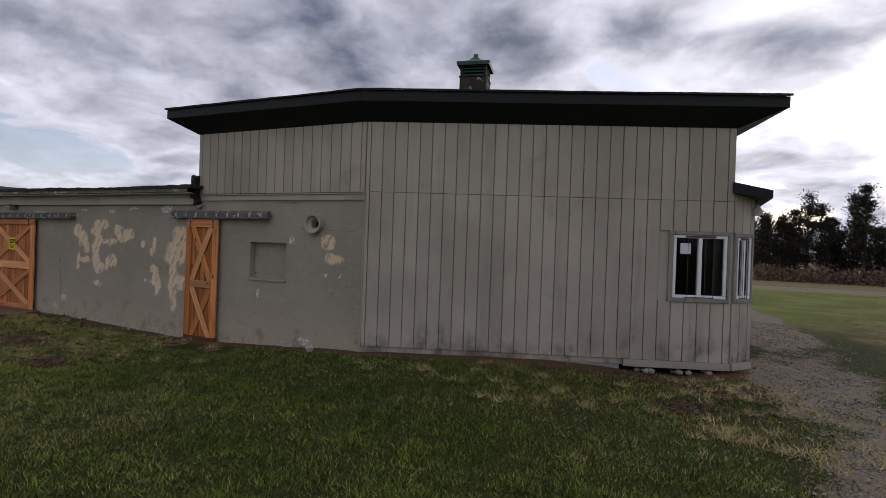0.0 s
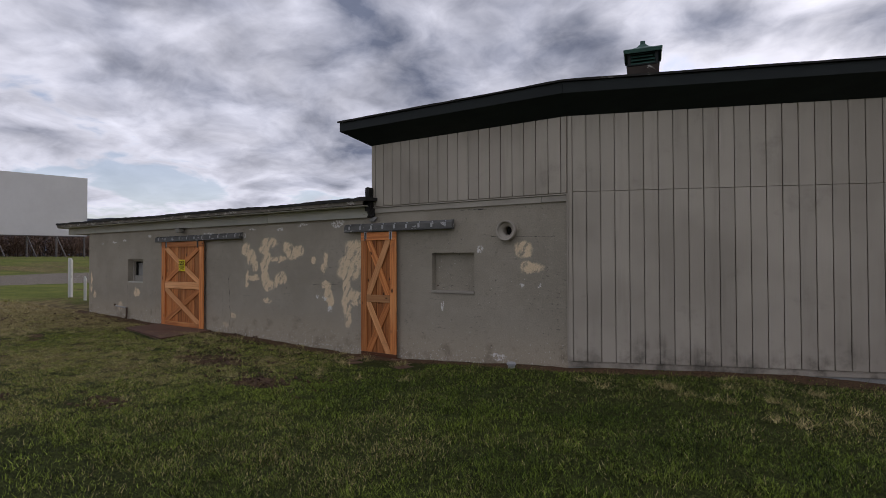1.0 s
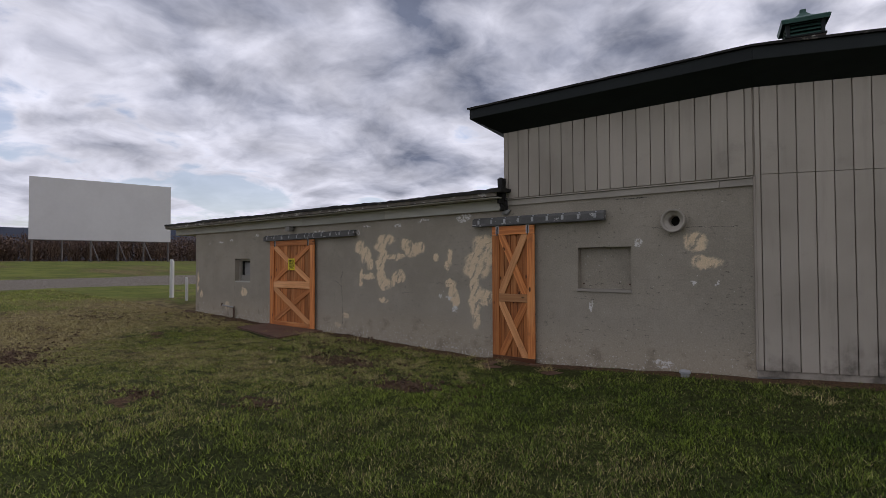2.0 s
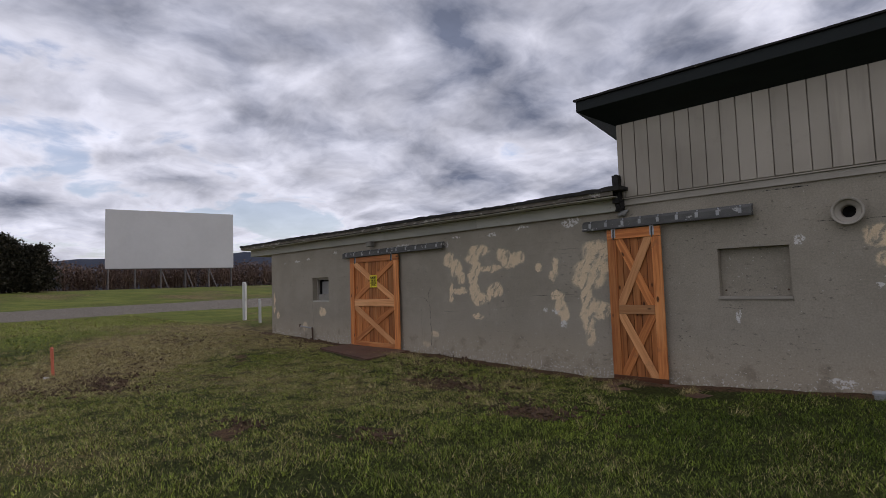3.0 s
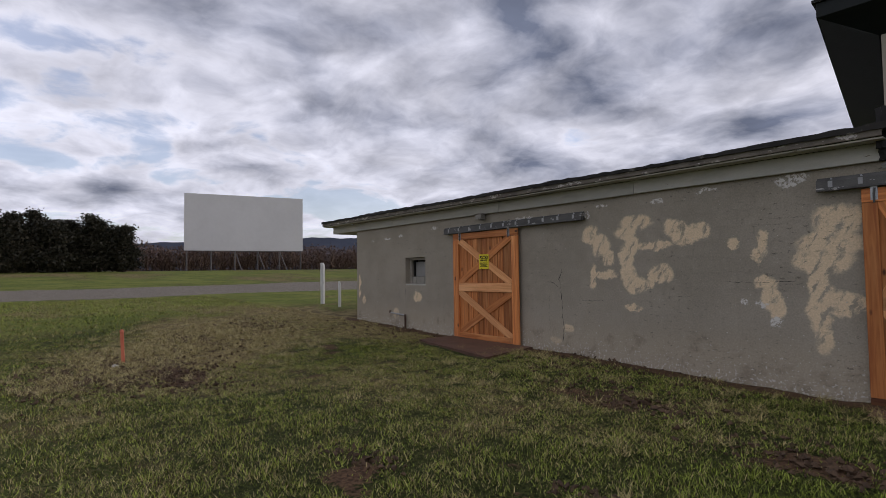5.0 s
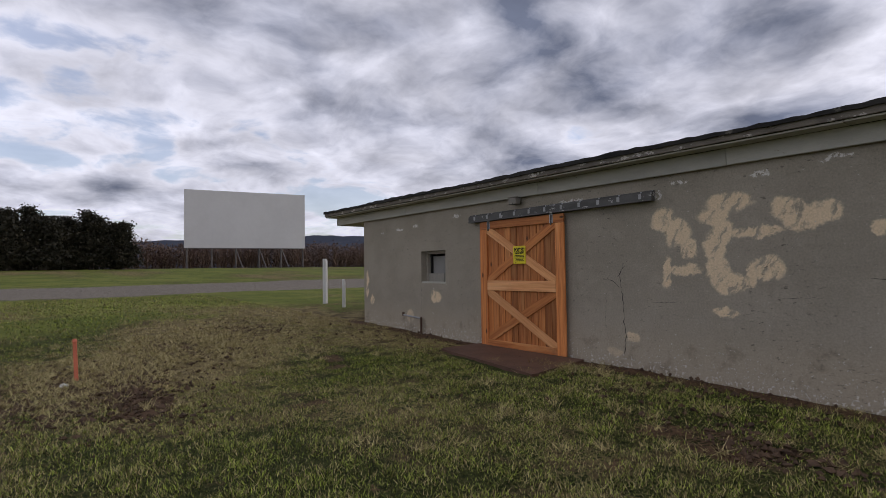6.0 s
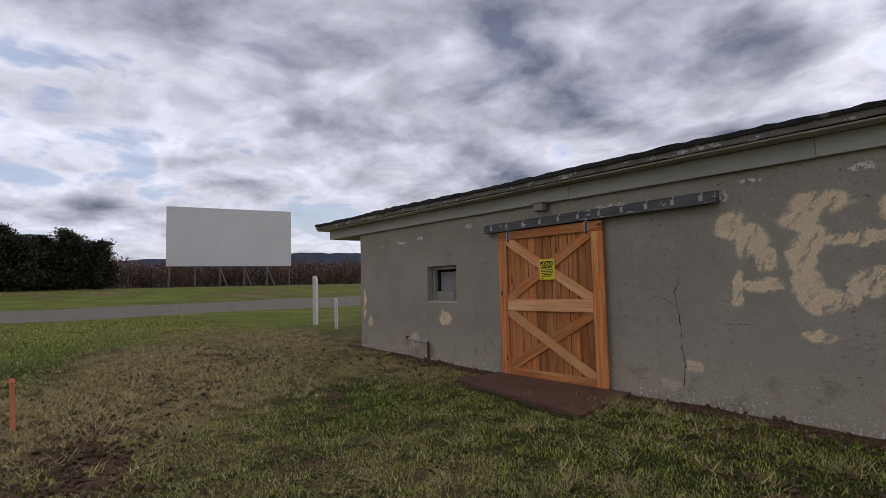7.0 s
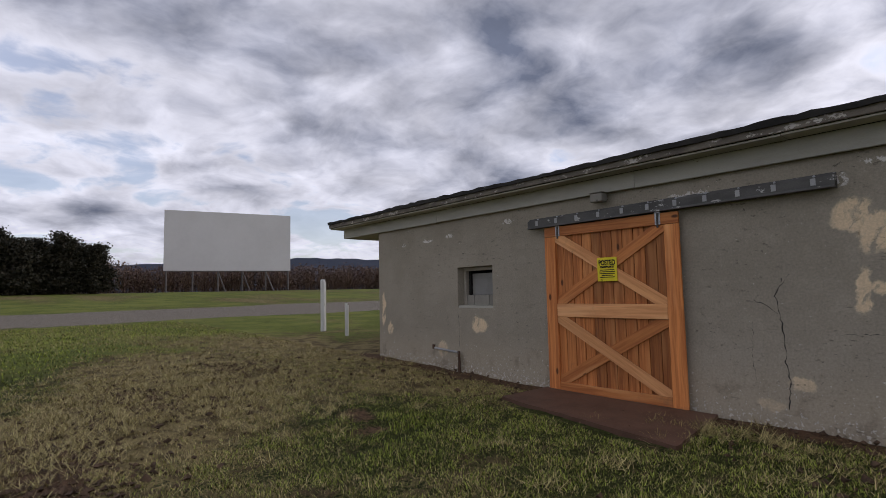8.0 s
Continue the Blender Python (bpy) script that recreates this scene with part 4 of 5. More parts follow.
sliding_window("window_1", *WIN2[:2], *WIN2[2:], RIGHT, "white vinyl sliding window with dark panes in a weathered casing", True)
sliding_window("window_2", *SW[:2], *SW[2:], SLANT, "narrow white sliding window on the slanted bay face", False)


def h_at(x, y):
    return float(ground_height(np.array([float(x)]), np.array([float(y)]))[0])


# ---- doors and what belongs to the walls ----
def clip_strip(p, q, half, x0, x1, z0, z1):
    """A strip of boards round the line p to q, cut off at a rectangle."""
    p, q = Vector(p), Vector(q)
    d = (q - p).normalized()
    n = Vector((-d.y, d.x))
    poly = [p - d * 0.4 + n * half, p - d * 0.4 - n * half, q + d * 0.4 - n * half, q + d * 0.4 + n * half]
    for axis, limit, sign in ((0, x0, 1), (0, x1, -1), (1, z0, 1), (1, z1, -1)):
        out = []
        for a, b in zip(poly, poly[1:] + poly[:1]):
            da, db = sign * (a[axis] - limit), sign * (b[axis] - limit)
            if da >= 0:
                out.append(a)
            if da * db < 0:
                out.append(a.lerp(b, da / (da - db)))
        poly = out
    return poly


def brace(parent, p, q, half, rect, y0, y1, material):
    """A slanting board with mitred ends; its grain runs along it."""
    poly = clip_strip(p, q, half, *rect)
    mid, d = (Vector(p) + Vector(q)) / 2, (Vector(q) - Vector(p)).normalized()
    angle = math.atan2(d.x, d.y)
    c, s = math.cos(angle), math.sin(angle)
    flat = [((v.x - mid.x) * c - (v.y - mid.y) * s, (v.x - mid.x) * s + (v.y - mid.y) * c) for v in poly]
    bm = prism(flat, y0, y1)
    return part("brace", bm, material, parent, "", Matrix.Translation((mid.x, 0, mid.y)) @ Matrix.Rotation(angle, 4, "Y"))


def rail(parent, name, x0, x1, z0, z1, y0, y1, material):
    """A level board; its grain runs along it."""
    half, tall_ = (x1 - x0) / 2, (z1 - z0) / 2
    return part(name, box(-tall_, tall_, y0, y1, -half, half, 0.004), material, parent, "", Matrix.Translation(((x0 + x1) / 2, 0, (z0 + z1) / 2)) @ Matrix.Rotation(radians(90), 4, "Y"))


def hanger(parent, x, z):
    h = part("hanger", box(x - 0.032, x + 0.032, -0.062, -0.056, z - 0.03, z + 0.13, 0.002), BARE_METAL, parent, "galvanised hanger plate with a dark hook")
    part("hook", tube([(x, -0.066, z - 0.06), (x, -0.068, z + 0.04), (x + 0.008, -0.072, z + 0.10)], 0.011, 7), TRACK_PAINT, h)
    for dx, dz in ((-0.02, 0.005), (0.02, 0.005), (-0.02, 0.12), (0.02, 0.12)):
        part("bolt", lathe([(0.0005, 0.010), (0.007, 0.008), (0.009, 0.0)], 6), BARE_METAL, h, "", Matrix.Translation((x + dx, -0.062, z + dz)) @ Matrix.Rotation(radians(90), 4, "X"))


# much darker cedar for the narrow door's bottom rail
RAIL_CEDAR = cedar("deep_brown_cedar", (0.10, 0.035, 0.014), (0.17, 0.062, 0.024), (0.20, 0.085, 0.035))


def barn_door(name, rect, label, stile, top, mid, mid_z, bottom, planks, over, seed):
    """A sliding door: upright planks, a frame of boards and two crossed braces in each half; over: which brace runs through, upper and lower."""
    x0, x1, z0, z1 = rect
    w, h = x1 - x0, z1 - z0
    d = empty(name, Matrix.Translation((x0, 9.965, z0)), label=label, category="door", kind="structure")
    rng = random.Random(seed)
    y0, y1 = -0.056, -0.026
    step = (w - 2 * stile + 0.06) / planks
    for k in range(planks):
        a = stile - 0.03 + k * step
        part("plank", box(-step / 2 + 0.004, step / 2 - 0.004, -0.018 - rng.uniform(0, 0.006), 0.0, -h / 2 + 0.02, h / 2 - 0.02, 0.003), CEDAR_DARK, d, "", Matrix.Translation((a + step / 2, 0, h / 2)))
    foot = bottom + 0.003 if w < 1.3 else 0.0
    long = (h - top - 0.004 - foot) / 2
    for a in (0.0, w - stile):
        part("stile", box(-stile / 2, stile / 2, y0, y1, -long, long, 0.004), CEDAR, d, "", Matrix.Translation((a + stile / 2, 0, foot + long)))
    rail(d, "top_rail", 0.0, w, h - top, h, y0, y1, CEDAR)
    rail(d, "middle_rail", stile + 0.002, w - stile - 0.002, mid_z - mid / 2, mid_z + mid / 2, y0 - 0.002, y1, CEDAR_PALE)
    rail(d, "bottom_rail", 0.0 if foot else stile + 0.002, w if foot else w - stile - 0.002, 0.0, bottom, y0, y1, RAIL_CEDAR if foot else CEDAR)
    for (lo, hi), through_ in zip(((bottom + 0.002, mid_z - mid / 2 - 0.002), (mid_z + mid / 2 + 0.002, h - top - 0.002)), over):
        r = (stile + 0.002, w - stile - 0.002, lo, hi)
        half = 0.062 if w < 1.3 else 0.068
        inset = half * 0.8
        up = ((r[0] + inset, lo + inset * 0.5), (r[1] - inset, hi - inset * 0.5))
        down = ((r[0] + inset, hi - inset * 0.5), (r[1] - inset, lo + inset * 0.5))
        first, second = (up, down) if through_ == "up" else (down, up)
        brace(d, *second, half, r, -0.044, y1, CEDAR)
        brace(d, *first, half, r, y0 + 0.003, -0.0445, CEDAR_PALE)
    for x in (0.11 * w + 0.02, w - 0.11 * w - 0.03):
        hanger(d, x, h - 0.10)
    return d


barn_door("door_1", DOOR1, "wide sliding barn door of orange oiled cedar with crossed braces", 0.17, 0.13, 0.17, 1.04, 0.11, 11, ("down", "down"), 1)
barn_door("door_2", DOOR2, "narrow sliding barn door of orange oiled cedar with crossed braces", 0.14, 0.15, 0.135, 1.11, 0.10, 5, ("down", "up"), 2)


def door_track(x0, x1, z0, z1, tilt, n, label):
    """The boxed rail above a sliding door, with a hood strip and worn brackets."""
    t = empty("door_track", pose((x0 + x1) / 2, 9.965, z0, 0, tilt, 0), label=label, category="door track")
    half, h = (x1 - x0) / 2, z1 - z0
    bm = bmesh.new()
    outline = [(-0.0, 0.0), (-0.075, 0.0), (-0.085, 0.02), (-0.085, h * 0.72), (-0.03, h), (0.0, h)]
    a, b = [bm.verts.new((-half, y, z)) for y, z in outline], [bm.verts.new((half, y, z)) for y, z in outline]
    bm.faces.new(a), bm.faces.new(b[::-1])
    for k in range(len(a)):
        bm.faces.new((a[k], b[k], b[k - 1], a[k - 1]))
    bmesh.ops.recalc_face_normals(bm, faces=bm.faces)
    part("rail_box", bm, TRACK_PAINT, t, "dark grey painted rail box, scratched")
    part("lip", box(-half, half, -0.094, -0.086, 0.0, 0.022, 0.002), TRACK_PAINT, t)
    for k in range(n):
        x = -half + (k + 0.5) * 2 * half / n
        s = part("bracket", box(x - 0.022, x + 0.022, -0.091, -0.0855, h * 0.25, h * 0.72, 0.003), WORN_METAL, t, "bracket with worn grey paint")
        part("bolt", lathe([(0.0005, 0.018), (0.010, 0.014), (0.013, 0.0)], 7), BARE_METAL, s, "", Matrix.Translation((x + 0.005, -0.058, h * 0.84)) @ Matrix.Rotation(radians(58), 4, "X"))
    return t


door_track(-16.05, -12.51, 2.262, 2.402, -0.35, 11, "dark grey sliding-door track above the wide barn door")
door_track(-9.27, -6.80, 2.315, 2.470, 0.0, 9, "dark grey sliding-door track above the narrow barn door")

# warning sign
sign = empty("warning_sign", Matrix.Translation((-14.845, 9.905, 1.645)), label="yellow plastic warning sign on the wide barn door", category="sign")
part("plate", box(-0.135, 0.135, -0.004, 0.0, -0.145, 0.145, 0.0015), YELLOW, sign)


def lettering(text, size, x, z, parent, name, width=None):
    curve = bpy.data.curves.new(name, "FONT")
    curve.body, curve.size, curve.align_x, curve.extrude, curve.offset = text, size, "CENTER", 0.0008, 0.0026
    temp = new(name, curve)
    bpy.context.view_layer.update()
    mesh = bpy.data.meshes.new_from_object(temp.evaluated_get(bpy.context.evaluated_depsgraph_get()))
    bpy.data.objects.remove(temp)
    mesh.materials.clear()
    mesh.materials.append(INK)
    ob = new(name, mesh)
    s = width / max(v.co.x for v in mesh.vertices) / 2 if width else 1.0
    ob.matrix_basis = Matrix.Translation((x, -0.006, z)) @ Matrix.Rotation(radians(90), 4, "X") @ Matrix.Diagonal((s, 1, 1, 1))
    ob.parent = parent
    return ob


lettering("POSTED", 0.088, 0, 0.052, sign, "heading", 0.225)
lettering("PRIVATE PROPERTY", 0.030, 0, 0.018, sign, "second_line", 0.20)
for k, (w, z) in enumerate(((0.20, -0.008), (0.215, -0.030), (0.21, -0.052), (0.15, -0.074), (0.205, -0.096), (0.03, -0.128))):
    part("text_bar", box(-w / 2 - (0.08 if k == 5 else 0), w / 2 - (0.08 if k == 5 else 0), -0.0055, -0.0042, z - 0.005, z + 0.005), INK, sign)

# lamp box above the door
lamp = empty("junction_box", Matrix.Translation((-14.9, 9.93, 2.47)), label="old grey junction box fixed under the eave", category="junction box")
part("box_body", box(-0.085, 0.085, -0.12, 0.0, 0.0, 0.11, 0.01), CASING, lamp)
part("box_lid", box(-0.095, 0.095, -0.13, 0.0, 0.112, 0.122, 0.003), CASING, lamp)

# small window with boards behind it
win = empty("window_3", Matrix.Translation((WIN1[0], 10.0, WIN1[2])), label="small recessed window, boarded inside with a wooden frame", category="window", kind="structure")
ww, wh = WIN1[1] - WIN1[0], WIN1[3] - WIN1[2]
part("sill", box(0.003, ww - 0.003, 0.005, 0.20, 0.0, 0.035, 0.004), EAVE_PAINT, win, "sloping grey sill")
part("frame_side", box(0.003, 0.06, 0.13, 0.20, 0.037, wh - 0.003, 0.004), GREY_TRIM, win)
part("frame_side", box(ww - 0.06, ww - 0.003, 0.13, 0.20, 0.037, wh - 0.003, 0.004), GREY_TRIM, win)
part("frame_top", box(0.061, ww - 0.061, 0.13, 0.20, wh - 0.06, wh - 0.003, 0.004), GREY_TRIM, win)
for k in range(4):
    part("lower_board", box(0.062 + k * (ww - 0.124) / 4, 0.058 + (k + 1) * (ww - 0.124) / 4, 0.15 + 0.004 * (k % 2), 0.18, 0.037, 0.20, 0.003), CASING, win, "weathered grey board")
part("backing_board", box(0.10, ww - 0.10, 0.24, 0.26, 0.20, wh - 0.10, 0.004), CONCRETE, win, "pale board set back")
# black strip paints shade into the left side of the recess
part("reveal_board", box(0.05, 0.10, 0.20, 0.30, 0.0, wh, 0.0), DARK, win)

# blocked opening
blind = empty("blocked_window", Matrix.Translation((BLIND[0], 10.0, BLIND[2])), label="blocked-up window with a flush grey panel and a projecting sill", category="window", kind="structure")
bw_, bh_ = BLIND[1] - BLIND[0], BLIND[3] - BLIND[2]
part("infill_panel", box(0.003, bw_ - 0.003, 0.11, 0.16, 0.003, bh_ - 0.003), STUCCO, blind)
part("sill", box(-0.02, bw_ + 0.01, -0.022, 0.108, -0.035, 0.012, 0.006), GREY_TRIM, blind, "worn grey sill")
for x in (0.05, bw_ - 0.06):
    part("bolt", lathe([(0.0005, 0.012), (0.012, 0.010), (0.014, 0.0)], 8), RUST, blind, "", Matrix.Translation((x, 0.11, 0.09)) @ Matrix.Rotation(radians(90), 4, "X"))

# round vent sleeve
vent = empty("wall_vent", Matrix.Translation((VENT[0], 10.0, VENT[1])), label="round grey vent sleeve standing out from the plaster wall", category="vent")
face = Matrix.Rotation(radians(90), 4, "X")
part("sleeve", lathe([(0.155, 0.0), (0.163, 0.06), (0.168, 0.10), (0.160, 0.115), (0.140, 0.108), (0.128, 0.07), (0.085, 0.035), (0.075, 0.02), (0.072, -0.10)], 32), GREY_TRIM, vent, "thick rolled sleeve", face)
part("throat", lathe([(0.098, -0.09), (0.09, -0.12), (0.0005, -0.15)], 24), DARK, vent, "", face)

# cracks in the plaster: thin dark gaps with ragged width
def crack(points, width, seed):
    rng = random.Random(seed)
    bm, last = bmesh.new(), None
    path = []
    for (ax, az), (bx, bz) in zip(points, points[1:]):
        n = max(2, int(math.hypot(bx - ax, bz - az) / 0.035))
        path += [(ax + (bx - ax) * k / n + rng.uniform(-0.010, 0.010), az + (bz - az) * k / n + rng.uniform(-0.006, 0.006)) for k in range(n)]
    path.append(points[-1])
    steep = abs(points[-1][1] - points[0][1]) > abs(points[-1][0] - points[0][0])
    for x, z in path:
        w = width * rng.choice((0.25, 0.5, 0.8, 1.0, 1.6))
        off = (w, 0) if steep else (0, w)
        pair = [bm.verts.new((x - off[0] / 2, 9.9975, z - off[1] / 2)), bm.verts.new((x + off[0] / 2, 9.9975, z + off[1] / 2))]
        if last:
            bm.faces.new((last[0], last[1], pair[1], pair[0]))
        last = pair
    low_part("crack", bm, TAR, "dark crack in the plaster")


crack([(-13.01, 1.47), (-13.08, 1.31), (-13.05, 1.12), (-13.02, 0.9), (-13.03, 0.68), (-13.0, 0.47), (-13.03, 0.23)], 0.007, 1)
crack([(-13.28, 1.27), (-13.17, 1.22), (-13.06, 1.13)], 0.005, 2)
crack([(-13.11, 1.29), (-12.95, 1.51)], 0.004, 12)
crack([(-17.68, 1.08), (-17.66, 0.82), (-17.67, 0.53)], 0.006, 3)
crack([(-10.41, 1.28), (-10.0, 1.27), (-9.55, 1.29)], 0.004, 4)
crack([(-6.12, 2.16), (-5.66, 2.15), (-5.0, 2.14)], 0.004, 5)
crack([(-6.7, 2.62), (-6.18, 2.62)], 0.008, 6)
crack([(-12.61, 0.96), (-12.22, 0.97)], 0.003, 7)
crack([(-11.13, 1.06), (-10.72, 1.08)], 0.003, 8)
crack([(-13.29, 1.06), (-13.32, 0.72), (-13.28, 0.4)], 0.003, 9)
crack([(-7.35, 1.1), (-7.01, 1.08)], 0.003, 10)
crack([(-9.91, 2.06), (-9.5, 2.06)], 0.003, 11)

# slabs in front of the doors
def door_slab(x0, x1, y0, y1, z, label, seed, skew, cut):
    rng = random.Random(seed)
    ring = []
    n = 14
    corners = [(x0, y1), (x0, y0 + cut), (x1 + skew, y0), (x1, y1)]
    for (ax, ay), (bx, by) in zip(corners, corners[1:] + corners[:1]):
        for k in range(n):
            ring.append((ax + (bx - ax) * k / n + rng.uniform(-0.01, 0.01), ay + (by - ay) * k / n + rng.uniform(-0.012, 0.012)))
    bm = bmesh.new()
    top = [bm.verts.new((x, y, z + 0.9 * (h_at(x, y) - h_at((x0 + x1) / 2, 9.4)))) for x, y in ring]
    low_ = [bm.verts.new((x, y, z - 0.3)) for x, y in ring]
    mid = bm.verts.new(((x0 + x1) / 2, (y0 + y1) / 2, z))
    for k in range(len(top)):
        bm.faces.new((top[k - 1], top[k], mid))
    for k in range(len(top)):
        bm.faces.new((top[k - 1], top[k], low_[k], low_[k - 1]))
    bmesh.ops.recalc_face_normals(bm, faces=bm.faces)
    return tagged(part("door_slab", bm, SLAB), label, "slab")


door_slab(-15.85, -13.66, 8.60, 9.93, 0.105, "rust-brown concrete slab in front of the wide door", 1, 0.22, 0.45)
door_slab(-8.80, -7.0, 9.0, 9.93, -0.02, "dark brown sunken slab in front of the narrow door", 2, 0.0, 0.0)

# stub of pipe by the wall
pipe = empty("wall_pipe", Matrix.Translation((-17.62, 9.94, 0.13)), label="rusty elbow of water pipe beside the wall", category="pipe")
part("upright", tube([(0, 0, -0.1), (0.01, 0, 0.15), (0, 0, 0.33)], 0.024, 8), RUST, pipe)
part("branch", tube([(0.02, 0, 0.31), (-0.25, -0.01, 0.325), (-0.60, -0.02, 0.35)], 0.018, 8), WORN_METAL, pipe)
part("tap", tube([(-0.60, -0.02, 0.33), (-0.60, -0.02, 0.40)], 0.028, 8), RUST, pipe)

# lamp under the bay roof
spot = SLANT @ Vector((SLEN + 0.02, -0.04, 0))
bell = empty("bell_lamp", Matrix.Translation((spot.x, spot.y, 2.62)), label="small dark bell-shaped lamp hanging under the bay roof", category="lamp")
part("shade", lathe([(0.11, 0.0), (0.105, 0.02), (0.085, 0.09), (0.05, 0.14), (0.03, 0.17), (0.0005, 0.18)], 20), GREY_TRIM, bell)
part("stem", tube([(0, 0, 0.17), (0.0, 0.01, 0.30)], 0.014, 8), TRACK_PAINT, bell)

# loose wire on the siding
wire = part("hanging_wire", tube([RIGHT @ Vector(p) for p in ((4.72, -0.022, 3.93), (4.72, -0.026, 3.70), (4.64, -0.022, 3.29), (4.76, -0.03, 3.11), (4.83, -0.026, 2.96), (4.80, -0.024, 2.88))], 0.005, 5), GREY_TRIM)
tagged(wire, "thin loose grey wire hanging from the eave", "wire")

# capped pipe stub in the ground by the wall
stub = empty("pipe_stub", Matrix.Translation((-5.62, 9.72, h_at(-5.62, 9.72) - 0.03)), label="short capped grey pipe stub standing by the wall", category="pipe")
part("pipe", lathe([(0.055, -0.1), (0.055, 0.085)], 16), CONCRETE, stub)
part("cap", lathe([(0.072, 0.075), (0.075, 0.10), (0.06, 0.115), (0.0005, 0.118)], 16), WORN_METAL, stub)

# rubble under the raised corner
rng = random.Random(21)
stone_bm = bmesh.new()
bmesh.ops.create_icosphere(stone_bm, subdivisions=2, radius=1.0)
for v in stone_bm.verts:
    v.co *= 0.8 + 0.35 * noise.noise(v.co * 1.7)
stone_mesh = mesh_of("stone", stone_bm, CONCRETE)
for k in range(14):
    p = RIGHT @ Vector((rng.uniform(4.3, 5.95), rng.uniform(-0.05, 0.15), 0))
    r = rng.uniform(0.03, 0.07)
    o = tagged(new("stone", stone_mesh), "rough grey stone under the raised base", "stone", "stones under the corner")
    o.matrix_basis = Matrix.Translation((p.x, p.y, 0.06 + r * 0.4)) @ Matrix.Rotation(rng.uniform(0, 6), 4, "Z") @ Matrix.Diagonal((r * 1.3, r, r * 0.8, 1))

# ---- cupola on the ridge ----
CUP = Vector((-4.55, 14.05, 0))
cup = empty("cupola", Matrix.Translation((CUP.x, CUP.y, 5.02)), label="dark green louvred roof cupola with a flared metal cap", category="cupola")
cup.matrix_basis = cup.matrix_basis @ Matrix.Rotation(radians(12), 4, "Z")
part("base", box(-0.31, 0.31, -0.31, 0.31, 0.0, 0.80, 0.006), plain("chipped_brown_paint", (0.03, 0.022, 0.018), (0.06, 0.045, 0.035), flakes=(0.4, 0.38, 0.33), flake_at=0.60), cup, "dark chipped wooden base")
part("base_trim", box(-0.325, 0.325, -0.325, 0.325, 0.80, 0.83, 0.004), GREEN_BLACK, cup)
part("core", box(-0.20, 0.20, -0.20, 0.20, 0.83, 1.12), DARK, cup)
for sx in (-1, 1):
    for sy in (-1, 1):
        part("corner_post", box(*sorted((sx * 0.24, sx * 0.30)), *sorted((sy * 0.24, sy * 0.30)), 0.83, 1.13, 0.004), GREEN_BLACK, cup)
for turn in range(4):
    for k in range(4):
        part("louvre", box(-0.235, 0.235, -0.05, 0.05, -0.006, 0.006, 0.002), GREEN_METAL, cup, "", Matrix.Rotation(radians(90 * turn), 4, "Z") @ Matrix.Translation((0, -0.26, 0.87 + 0.07 * k)) @ Matrix.Rotation(radians(38), 4, "X"))
rings = [(0.365, 1.06), (0.385, 1.13), (0.36, 1.15), (0.22, 1.20), (0.12, 1.26), (0.06, 1.33), (0.05, 1.35)]
bm = bmesh.new()
sq = [[bm.verts.new((x * r, y * r, z)) for x, y in ((-1, -1), (1, -1), (1, 1), (-1, 1))] for r, z in rings]
for a, b in zip(sq, sq[1:]):
    for k in range(4):
        bm.faces.new((a[k - 1], a[k], b[k], b[k - 1]))
bm.faces.new(sq[-1])
bmesh.ops.recalc_face_normals(bm, faces=bm.faces)
part("cap", bm, GREEN_METAL, cup, "flared verdigris metal cap")
part("finial", box(-0.05, 0.05, -0.05, 0.05, 1.345, 1.41, 0.008), GREEN_METAL, cup)

# ---- out on the grass ----
def white_post(x, y, tall_, w, label):
    p = empty("white_post", Matrix.Translation((x, y, h_at(x, y) - 0.15)) @ Matrix.Rotation(radians(25), 4, "Z"), label=label, category="post")
    part("post", box(-w / 2, w / 2, -w / 2, w / 2, 0, tall_ + 0.15, 0.012), WHITE_PAINT, p)
    part("side_board", box(w / 2 + 0.002, w / 2 + 0.03, -w / 2, w / 2, 0.1, tall_ + 0.08, 0.006), WHITE_PAINT, p)
    return p


white_post(-25.84, 11.85, 1.55, 0.11, "tall white painted wooden post with peeling paint")
white_post(-24.06, 11.62, 0.90, 0.065, "short white painted wooden post leaning slightly")
stake = empty("marker_stake", Matrix.Translation((-17.57, 4.18, h_at(-17.57, 4.18) - 0.08)) @ pose(0, 0, 0, 2, -2, 30), label="faded orange flat marker stake in the ground", category="stake")
part("blade", box(-0.038, 0.038, -0.006, 0.006, 0.0, 0.62, 0.004), ORANGE, stake)
part("tip", tube([(0, 0, 0.615), (0, 0, 0.65)], [0.036, 0.02], 10), ORANGE, stake)
o = tagged(new("white_stone", stone_mesh.copy()), "small pale stone beside the orange stake", "stone")
o.data.materials[0] = WHITE_PAINT
o.matrix_basis = Matrix.Translation((-17.25, 4.02, h_at(-17.25, 4.02) + 0.02)) @ Matrix.Diagonal((0.10, 0.06, 0.04, 1))
o = tagged(part("fallen_stick", tube([(-4.9, 8.0, 0.03), (-4.75, 7.85, 0.045), (-4.62, 7.62, 0.035), (-4.55, 7.55, 0.03)], [0.012, 0.012, 0.009, 0.004], 6), BARK), "short fallen brown stick in the grass", "stick")

